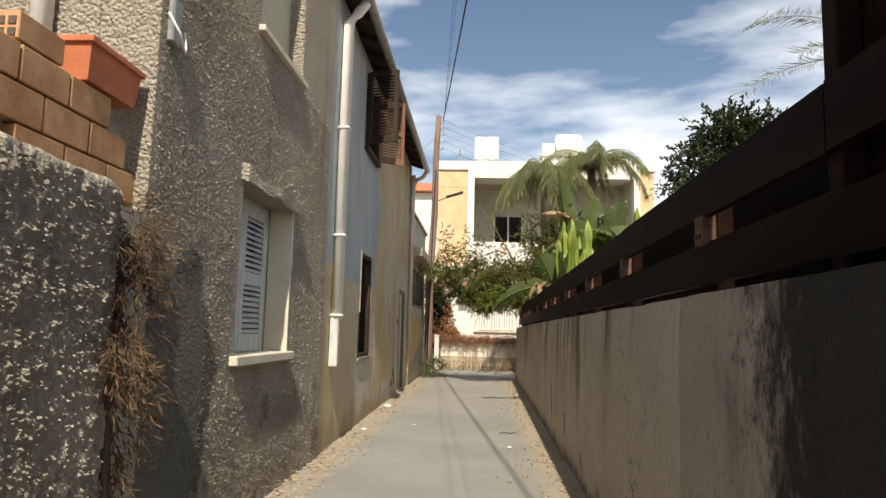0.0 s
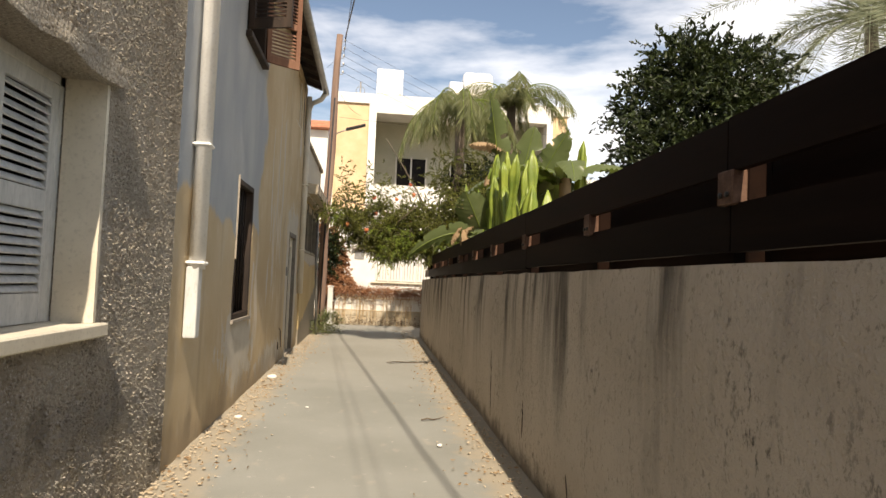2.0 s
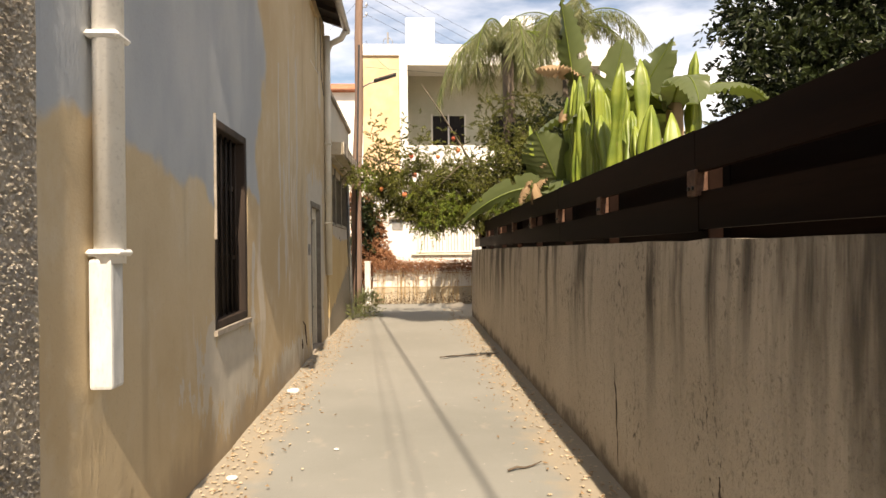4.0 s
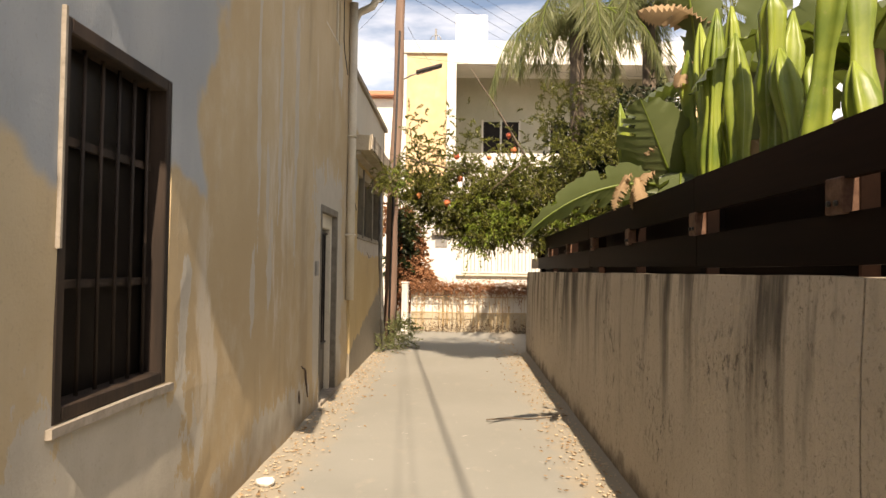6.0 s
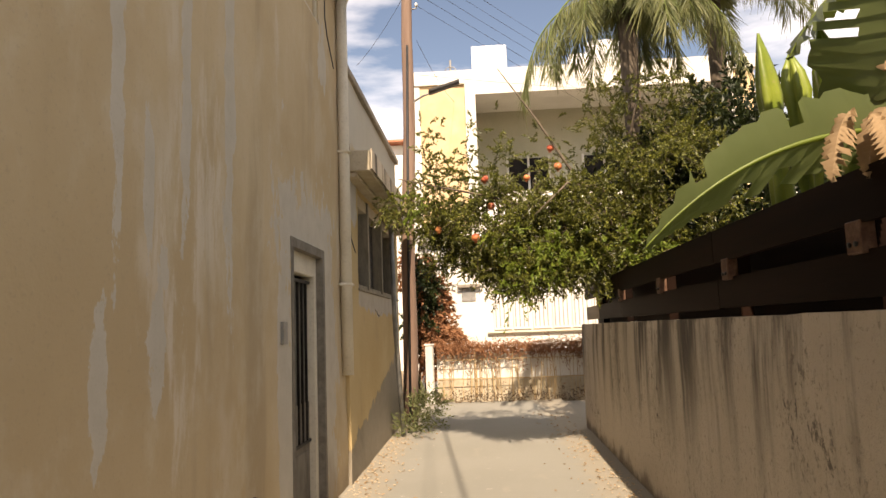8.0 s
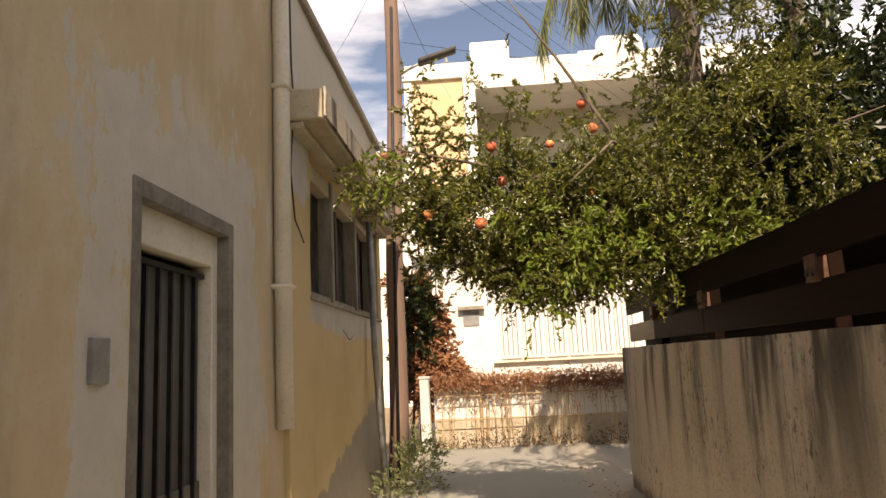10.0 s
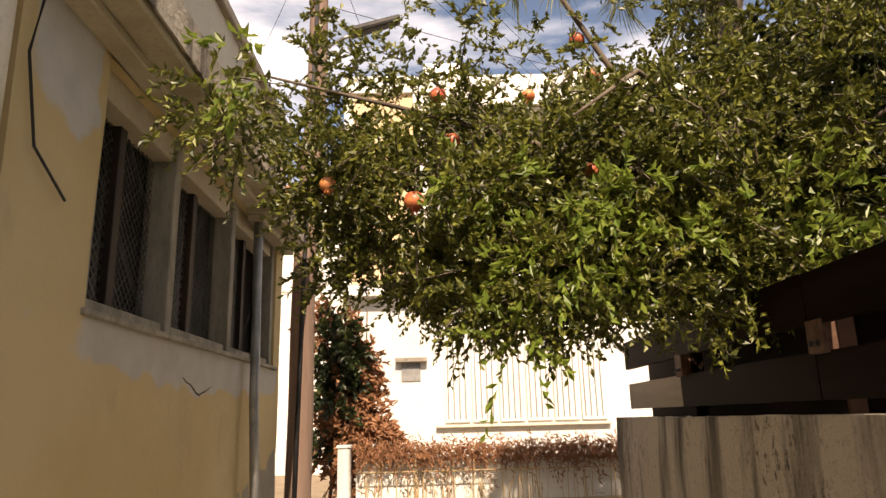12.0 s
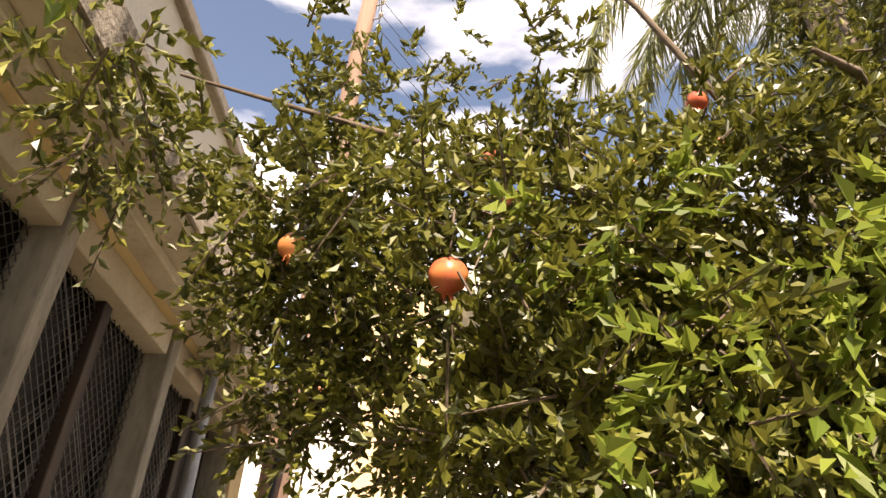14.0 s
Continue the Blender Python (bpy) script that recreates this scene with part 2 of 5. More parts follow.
def lane_surface():
    m = Nodes("lane_concrete", 0.9)
    big, fine, mid = m.noise(0.55, 5), m.noise(90.0, 4, 0.7), m.noise(5.0, 5, 0.6, (1, 0.5, 1), 4.0)
    c = m.mix(m.step(big, 0.3, 0.7), (0.20, 0.20, 0.175), (0.245, 0.245, 0.218))
    c = m.mix(m.math("MULTIPLY", m.step(mid, 0.58, 0.72), 0.4), c, (0.33, 0.30, 0.245))
    edge = m.step(m.math("ADD", m.math("ABSOLUTE", m.math("ADD", m.axis("x"), 0.40)), m.math("MULTIPLY", m.noise(4.0, 5, 0.6, (1, 1, 1), 9.0), 0.55)), 1.12, 1.36)
    dusty = m.step(m.math("ADD", m.axis("y"), m.math("MULTIPLY", big, 4.0)), 11.5, 16.5)
    c = m.mix(m.math("MULTIPLY", edge, 0.75), c, (0.31, 0.26, 0.185))
    c = m.mix(m.math("MULTIPLY", dusty, 0.5), c, (0.24, 0.228, 0.192))
    c = m.mix(m.math("MULTIPLY", m.step(fine, 0.55, 0.75), 0.35), c, (0.12, 0.11, 0.09))
    c = m.mix(m.math("MULTIPLY", m.step(m.noise(9.0, 6, 0.7, (1, 1, 1), 33.0), 0.64, 0.70), 0.7), c, (0.45, 0.42, 0.36))
    return m.done(c, m.math("ADD", fine, m.noise(12.0, 4)), 0.35, 0.006)


M_ROUGH, M_COARSE, M_PLASTER, M_YELLOW = pebbledash(), coarse_render(), painted_plaster(), yellow_plaster()
M_CONCRETE, M_LANE = stained_concrete(), lane_surface()
M_SOIL = simple("dry_soil", (0.20, 0.15, 0.10), (0.27, 0.215, 0.15), 2.0, 0.95, 0, 40, 0.6, 0.02)
M_GRIT = simple("loose_grit", (0.34, 0.27, 0.18), (0.48, 0.40, 0.29), 9.0, 0.95)
M_WHITEPIPE = simple("white_pipe_paint", (0.72, 0.70, 0.65), (0.80, 0.785, 0.74), 3.0, 0.5, 0, 50, 0.1)
M_CREAM = simple("cream_paint", (0.52, 0.47, 0.37), (0.62, 0.57, 0.46), 2.5, 0.6, 0, 45, 0.2)
M_FRAME = simple("weathered_frame_paint", (0.09, 0.078, 0.062), (0.18, 0.16, 0.13), 10.0, 0.8, 0, 60, 0.4, 0.004, (1, 1, 0.3))
M_WINFRAME = simple("grey_tan_window_paint", (0.17, 0.15, 0.115), (0.29, 0.26, 0.205), 10.0, 0.8, 0, 60, 0.4, 0.004, (1, 1, 0.3))
M_CEMENT = simple("dark_cement", (0.13, 0.115, 0.09), (0.20, 0.18, 0.15), 9.0, 0.95, 0, 50, 0.4)
M_DOORPANE = simple("dull_grey_door_sheet", (0.085, 0.085, 0.072), (0.125, 0.125, 0.105), 3.0, 0.6)
M_TAN = simple("tan_cement", (0.36, 0.30, 0.21), (0.46, 0.40, 0.30), 3.0, 0.85, 0, 45, 0.3)
M_SHUTTER = simple("flaking_grey_paint", (0.44, 0.45, 0.43), (0.56, 0.56, 0.53), 14.0, 0.8, 0, 70, 0.4, 0.004, (1, 1, 0.3))
M_OLDWOOD = simple("weathered_brown_wood", (0.014, 0.009, 0.006), (0.05, 0.031, 0.02), 5.0, 0.7, 0, 60, 0.4, 0.004, (1, 1, 0.1))
M_REDWOOD = simple("faded_red_brown_wood", (0.16, 0.075, 0.045), (0.24, 0.125, 0.075), 5.0, 0.75, 0, 60, 0.4, 0.004, (1, 1, 0.2))
M_FENCE = simple("dark_stained_timber", (0.005, 0.0026, 0.0018), (0.016, 0.0075, 0.0045), 3.0, 0.6, 0, 50, 0.3, 0.003, (1, 0.08, 1), 0.04)
M_BRACKET = simple("rusty_bracket", (0.075, 0.034, 0.02), (0.15, 0.085, 0.055), 20.0, 0.6, 0.4)
M_PALETIMBER = simple("bleached_timber", (0.30, 0.25, 0.19), (0.42, 0.36, 0.28), 4.0, 0.8, 0, 50, 0.3, 0.003, (1, 0.1, 1))
M_POLE = simple("pole_timber", (0.15, 0.095, 0.07), (0.23, 0.155, 0.115), 7.0, 0.8, 0, 40, 0.5, 0.008, (1, 1, 0.06))
M_STEEL = simple("dull_grey_steel", (0.22, 0.22, 0.21), (0.32, 0.31, 0.29), 8.0, 0.5, 0.6)
M_BLACK = simple("black_iron", (0.012, 0.011, 0.010), (0.028, 0.024, 0.02), 9.0, 0.5, 0.4)
M_RUBBER = simple("cable_sheath", (0.015, 0.015, 0.016), (0.03, 0.03, 0.03), 9.0, 0.6)
M_GLASS = simple("dusty_dark_pane", (0.008, 0.006, 0.005), (0.018, 0.014, 0.011), 3.0, 0.35, 0, 30, 0.03, 0.002, (1, 1, 1), 0.08)
M_MESH = simple("galvanised_mesh", (0.06, 0.055, 0.05), (0.12, 0.115, 0.10), 8.0, 0.5, 0.5)
# Rooms, brick holes and cracks: their lack of light is put into this colour.
M_DARKROOM = simple("room_and_hole_shade", (0.08, 0.06, 0.045), (0.12, 0.09, 0.07), 2.0, 0.9)
M_WHITE = simple("white_wall_paint", (0.60, 0.575, 0.52), (0.69, 0.665, 0.61), 0.8, 0.85, 0, 40, 0.15)
M_OCHRE = simple("ochre_wall_tiles", (0.56, 0.39, 0.22), (0.64, 0.47, 0.29), 2.0, 0.8)
# Darker than the white walls: the balcony recess's shade is put into this colour.
M_SHADEWALL = simple("grey_green_shaded_wall", (0.40, 0.39, 0.30), (0.48, 0.46, 0.37), 1.0, 0.85)
M_TANK = simple("white_tank_shell", (0.76, 0.76, 0.75), (0.84, 0.84, 0.83), 1.0, 0.4, 0, 30, 0.05)
M_TERRA = simple("terracotta", (0.42, 0.125, 0.055), (0.50, 0.17, 0.08), 6.0, 0.75)
M_BRICK = simple("hollow_clay_brick", (0.36, 0.175, 0.08), (0.50, 0.29, 0.15), 7.0, 0.85, 0, 50, 0.3)
M_MORTAR = simple("grey_mortar", (0.22, 0.19, 0.15), (0.32, 0.28, 0.23), 12.0, 0.95)
M_TILE = simple("red_roof_tiles", (0.34, 0.13, 0.075), (0.44, 0.20, 0.12), 3.0, 0.85)
M_BARK = simple("grey_brown_bark", (0.075, 0.056, 0.04), (0.14, 0.11, 0.08), 9.0, 0.9, 0, 45, 0.7, 0.01, (1, 1, 0.25))
M_REED = simple("dry_reed", (0.40, 0.27, 0.13), (0.55, 0.42, 0.25), 6.0, 0.85, 0, 60, 0.3, 0.003, (1, 1, 0.1))
M_TWIG = leafy("dead_brown_vine", (0.20, 0.085, 0.04), (0.34, 0.17, 0.085), 0.9, 0.15)
M_DRYROOT = leafy("dry_root_fibre", (0.06, 0.036, 0.02), (0.19, 0.12, 0.065), 0.95, 0.1)
M_POMLEAF = leafy("pomegranate_leaf", (0.014, 0.024, 0.004), (0.21, 0.215, 0.038), 0.42, 0.2)
M_YOUNGLEAF = leafy("young_green_leaf", (0.10, 0.155, 0.022), (0.22, 0.27, 0.045), 0.4, 0.4)
M_DARKLEAF = leafy("dark_glossy_leaf", (0.008, 0.015, 0.004), (0.04, 0.055, 0.014), 0.45, 0.15)
M_PALM = leafy("palm_leaflet", (0.09, 0.12, 0.04), (0.22, 0.22, 0.09), 0.5, 0.3)
M_DATEPALM = leafy("grey_green_palm_leaflet", (0.16, 0.19, 0.11), (0.30, 0.32, 0.21), 0.5, 0.3)
M_DRYLEAF = leafy("dry_banana_leaf", (0.23, 0.145, 0.075), (0.42, 0.30, 0.175), 0.85, 0.25)
M_WEED = leafy("pale_weed", (0.13, 0.17, 0.06), (0.27, 0.27, 0.12), 0.7, 0.3)


def banana_green():
    m = Nodes("banana_leaf", 0.4, 0.0, 0.45)
    n = m.noise(3.0, 4)
    c = m.mix(n, (0.06, 0.085, 0.028), (0.15, 0.175, 0.075))
    tr = m.t.nodes.new("ShaderNodeBsdfTranslucent")
    m.plug(c, m.b.inputs["Base Color"])
    tr.inputs["Color"].default_value = (0.14, 0.19, 0.03, 1)
    mx = m.t.nodes.new("ShaderNodeMixShader")
    mx.inputs[0].default_value = 0.3
    m.t.links.new(m.b.outputs[0], mx.inputs[1])
    m.t.links.new(tr.outputs[0], mx.inputs[2])
    m.t.links.new(mx.outputs[0], m.t.nodes["Material Output"].inputs["Surface"])
    return m.mat


def cactus_skin():
    m = Nodes("cactus_skin", 0.45, 0.0, 0.4)
    n, k = m.noise(4.0, 4), m.noise(30.0, 4)
    c = m.mix(m.step(n, 0.3, 0.7), (0.085, 0.13, 0.016), (0.205, 0.25, 0.035))
    c = m.mix(m.math("MULTIPLY", m.step(k, 0.6, 0.75), 0.4), c, (0.26, 0.22, 0.10))
    return m.done(c, k, 0.2, 0.004)


def fruit_skin():
    m = Nodes("pomegranate_skin", 0.42, 0.0, 0.45)
    n, k = m.noise(9.0, 4), m.noise(60.0, 4)
    c = m.mix(m.step(n, 0.35, 0.68), (0.46, 0.085, 0.045), (0.60, 0.24, 0.085))
    c = m.mix(m.math("MULTIPLY", m.step(k, 0.6, 0.72), 0.4), c, (0.30, 0.16, 0.08))
    return m.done(c, k, 0.15, 0.003)


M_BANANA, M_CACTUS, M_FRUIT = banana_green(), cactus_skin(), fruit_skin()
rng = np.random.default_rng(7)


# ---- mesh helpers ----
def mesh_of(name, verts, faces, material, smooth=False):
    me = bpy.data.meshes.new(name)
    me.from_pydata([tuple(map(float, v)) for v in verts], [], [tuple(f) for f in faces])
    me.materials.append(material)
    if smooth:
        me.polygons.foreach_set("use_smooth", [True] * len(me.polygons))
    me.update()
    return me


def link(name, me, parent=None, label=""):
    ob = new(name, me)
    if parent is not None:
        ob.parent = parent
    return tagged(ob, label) if label else ob


def part(name, bm, material, parent=None, label="", smooth=False):
    """Links a bmesh as one mesh object under a thing or a part."""
    me = bpy.data.meshes.new(name)
    bm.to_mesh(me)
    bm.free()
    me.materials.append(material)
    if smooth:
        me.polygons.foreach_set("use_smooth", [True] * len(me.polygons))
    return link(name, me, parent, label)


def thing(name, at, label, category, group="", kind=""):
    ob = new(name)
    ob.location = at
    ob.empty_display_size = 0.2
    tagged(ob, label, category, group, kind)
    bpy.context.view_layer.update()
    return ob


def settle(ob):
    """Keep children where they were modelled in world space."""
    inv = Matrix.Translation(ob.location).inverted()
    for c in ob.children:
        c.matrix_parent_inverse = inv


def block(lo, hi, bevel=0.0, segments=1):
    bm = bmesh.new()
    bmesh.ops.create_cube(bm, size=1.0)
    for v in bm.verts:
        for k in range(3):
            v.co[k] = lo[k] + (v.co[k] + 0.5) * (hi[k] - lo[k])
    if bevel:
        bmesh.ops.bevel(bm, geom=bm.edges[:], offset=bevel, segments=segments, affect="EDGES", profile=0.6)
    return bm


def warp(bm, f):
    for v in bm.verts:
        v.co = f(v.co)
    return bm


def subdivided(bm, cuts):
    bmesh.ops.subdivide_edges(bm, edges=bm.edges[:], cuts=cuts, use_grid_fill=True)
    return bm


def tube_data(points, radii, sides=8, caps=True):
    """Vertices and faces of a round tube along points."""
    pts = [Vector(p) for p in points]
    if not hasattr(radii, "__len__"):
        radii = [radii] * len(pts)
    verts, faces = [], []
    for i, p in enumerate(pts):
        d = (pts[min(i + 1, len(pts) - 1)] - pts[max(i - 1, 0)]).normalized()
        a = d.orthogonal().normalized() if abs(d.z) < 0.99 else Vector((1, 0, 0))
        if abs(d.z) < 0.99:
            a = d.cross(Vector((0, 0, 1))).normalized()
        b = d.cross(a)
        for k in range(sides):
            w = 2 * math.pi * k / sides
            verts.append(p + radii[i] * (math.cos(w) * a + math.sin(w) * b))
    for i in range(len(pts) - 1):
        for k in range(sides):
            k2 = (k + 1) % sides
            faces.append((i * sides + k, i * sides + k2, (i + 1) * sides + k2, (i + 1) * sides + k))
    if caps:
        faces.append(tuple(range(sides))[::-1])
        faces.append(tuple((len(pts) - 1) * sides + k for k in range(sides)))
    return verts, faces


def tube(name, points, radii, material, parent=None, sides=8, label=""):
    v, f = tube_data(points, radii, sides)
    return link(name, mesh_of(name, v, f, material, True), parent, label)


def joined(pieces):
    """Joins lists of (verts, faces)."""
    verts, faces = [], []
    for v, f in pieces:
        n = len(verts)
        verts.extend(v)
        faces.extend(tuple(i + n for i in q) for q in f)
    return verts, faces


def line_x(a, b):
    """x of a wall face that runs from a = (y, x) to b."""
    return lambda y: a[1] + (b[1] - a[1]) * (y - a[0]) / (b[0] - a[0])


def wall_mesh(name, face, y0, y1, z0, z1, thick, openings, material, step=0.5, uneven=0.0, south=False):
    """A wall along y whose face is at x = face(y), solid to face(y) - thick, with real openings (y0, y1, z0, z1)."""
    ys = sorted({y0, y1, *[v for o in openings for v in o[:2]], *[y0 + k * (y1 - y0) / max(1, round((y1 - y0) / step)) for k in range(max(1, round((y1 - y0) / step)) + 1)]})
    zs = sorted({z0, z1, *[v for o in openings for v in o[2:]], *[z0 + k * (z1 - z0) / max(1, round((z1 - z0) / step)) for k in range(max(1, round((z1 - z0) / step)) + 1)]})
    ys = [y for i, y in enumerate(ys) if i == 0 or y - ys[i - 1] > 1e-4]
    zs = [z for i, z in enumerate(zs) if i == 0 or z - zs[i - 1] > 1e-4]
    ny, nz = len(ys), len(zs)
    verts = []
    for side in (0, 1):
        for y in ys:
            for z in zs:
                w = uneven * (noise.noise(Vector((y * 1.3, z * 1.3, 3.0))) + 0.4 * noise.noise(Vector((y * 4, z * 4, 8.0)))) if side == 0 else 0
                verts.append((face(y) + w - side * thick, y, z))
    vid = lambda s, i, j: s * ny * nz + i * nz + j
    solid = np.ones((ny - 1, nz - 1), bool)
    for i in range(ny - 1):
        for j in range(nz - 1):
            cy, cz = (ys[i] + ys[i + 1]) / 2, (zs[j] + zs[j + 1]) / 2
            if any(o[0] < cy < o[1] and o[2] < cz < o[3] for o in openings):
                solid[i, j] = False
    faces = []
    ok = lambda i, j: 0 <= i < ny - 1 and 0 <= j < nz - 1 and solid[i, j]
    for i in range(ny - 1):
        for j in range(nz - 1):
            if not solid[i, j]:
                continue
            faces.append((vid(0, i, j), vid(0, i + 1, j), vid(0, i + 1, j + 1), vid(0, i, j + 1)))
            faces.append((vid(1, i, j), vid(1, i, j + 1), vid(1, i + 1, j + 1), vid(1, i + 1, j)))
            for di, dj, p, q in ((-1, 0, (i, j + 1), (i, j)), (1, 0, (i + 1, j), (i + 1, j + 1)), (0, -1, (i, j), (i + 1, j)), (0, 1, (i + 1, j + 1), (i, j + 1))):
                if not ok(i + di, j + dj):
                    faces.append((vid(0, *p), vid(1, *p), vid(1, *q), vid(0, *q)))
    return mesh_of(name, verts, faces, material)


def leaf_cloud(centres, dirs, length, width, spread=0.5, fold=0.25):
    """Folded four-cornered leaves at centres, pointing roughly along dirs; arrays of equal length."""
    n = len(centres)
    d = dirs + rng.normal(0, spread, (n, 3))
    d /= np.linalg.norm(d, axis=1)[:, None]
    s = np.cross(d, rng.normal(0, 1, (n, 3)))
    s /= np.linalg.norm(s, axis=1)[:, None] + 1e-9
    u = np.cross(d, s)
    L = (length * rng.uniform(0.65, 1.25, n))[:, None]
    W = (width * rng.uniform(0.7, 1.25, n))[:, None]
    a = centres
    mid = centres + d * L * 0.5
    v = np.stack([a, mid + s * W * 0.5 + u * W * fold, centres + d * L - u * W * 0.2, mid - s * W * 0.5 + u * W * fold], 1).reshape(-1, 3)
    k = np.arange(n)[:, None] * 4
    f = np.concatenate([k + [[0, 1, 2]], k + [[0, 2, 3]]], 0)
    return v, f


def leaves_object(name, v, f, material, parent, label=""):
    me = bpy.data.meshes.new(name)
    me.from_pydata(v.tolist(), [], f.tolist())
    me.materials.append(material)
    return tagged(link(name, me, parent, label), kind="stuff")


def ellipsoid_points(n, centre, radii, shell=0.45):
    p = rng.normal(0, 1, (n, 3))
    p /= np.linalg.norm(p, axis=1)[:, None]
    r = rng.uniform(shell, 1.0, n) ** 0.6
    return np.array(centre) + p * r[:, None] * np.array(radii), p


def twigs(blobs, leaves_each=12, reach=0.3, droop=0.15):
    """Leaf roots and directions along many short twigs within blobs of (n, centre, radii)."""
    roots, ways, stems = [], [], []
    for n, c, r in blobs:
        p, out = ellipsoid_points(n, c, r, 0.25)
        w = out * 0.7 + rng.normal(0, 0.55, (n, 3)) + np.array([0, 0, -droop])
        w /= np.linalg.norm(w, axis=1)[:, None]
        ln = reach * rng.uniform(0.5, 1.4, n)
        t = np.linspace(0.1, 1.0, leaves_each)
        q = p[:, None, :] + w[:, None, :] * (ln[:, None] * t[None, :])[:, :, None]
        q[:, :, 2] -= (t[None, :] ** 2) * ln[:, None] * 0.25
        roots.append(q.reshape(-1, 3))
        ways.append(np.repeat(w, leaves_each, 0))
        stems.append((p, q[:, -1, :]))
    return np.concatenate(roots), np.concatenate(ways), stems


# ---- setting: ground and lane ----
def build_ground():
    s = 600.0
    g = mesh_of("ground", [(-s, -s, -0.03), (s, -s, -0.03), (s, s, -0.03), (-s, s, -0.03)], [(0, 1, 2, 3)], M_SOIL)
    tagged(link("ground", g), "dry pale brown earth around the lane and gardens", "ground", kind="structure")
    ys = np.arange(-4.0, 23.01, 0.5)
    xs = np.linspace(-1.9, 1.05, 13)
    verts = [(x, y, 0.012 * noise.noise(Vector((x * 1.5, y * 0.8, 0))) + (0.035 if x < -1.7 or x > 0.85 else 0)) for y in ys for x in xs]
    n = len(xs)
    faces = [(j * n + i, j * n + i + 1, (j + 1) * n + i + 1, (j + 1) * n + i) for j in range(len(ys) - 1) for i in range(n - 1)]
    tagged(link("road", mesh_of("road", verts, faces, M_LANE, True)), "worn grey concrete lane with dusty sandy edges", "lane", kind="structure")
    cross = part("road_cross", block((-30, 19.3, -0.02), (30, 22.7, -0.004)), M_LANE)
    tagged(cross, "grey cross street under dappled tree shade", "street", kind="structure")


build_ground()


# ---- right boundary wall and fence ----
RIGHT = line_x((-3.0, 0.845), (19.15, 0.985))


def right_wall(name, y0, y1, top0, top1):
    bm = bmesh.new()
    n, m = max(2, int((y1 - y0) / 0.25)), 6
    grid = []
    for i in range(n + 1):
        y = y0 + (y1 - y0) * i / n
        top = top0 + (top1 - top0) * i / n + 0.010 * noise.noise(Vector((y * 2.5, 1, 0))) + 0.005 * noise.noise(Vector((y * 11, 2, 0)))
        col = []
        for j in range(m + 1):
            z = -0.05 + (top + 0.05) * j / m
            col.append(bm.verts.new((RIGHT(y) + 0.012 * noise.noise(Vector((y, z * 1.5, 4))) + (0.012 if j == m else 0), y, z)))
        col.append(bm.verts.new((RIGHT(y) + 0.2, y, top)))
        col.append(bm.verts.new((RIGHT(y) + 0.2, y, -0.05)))
        grid.append(col)
    k = m + 3
    for i in range(n):
        for j in range(k - 1):
            bm.faces.new((grid[i][j], grid[i][j + 1], grid[i + 1][j + 1], grid[i + 1][j]))
    bm.faces.new(grid[0][::-1])
    bm.faces.new(grid[-1])
    bmesh.ops.recalc_face_normals(bm, faces=bm.faces)
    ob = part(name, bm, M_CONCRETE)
    return tagged(ob, "grey cement garden wall with dark water stains", "wall", kind="structure")


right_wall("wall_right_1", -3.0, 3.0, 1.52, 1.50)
right_wall("wall_right_2", 3.008, 8.99, 1.50, 1.49)
right_wall("wall_right_3", 9.0, 15.15, 1.49, 1.465)
right_wall("wall_right_4", 15.16, 19.15, 1.465, 1.445)


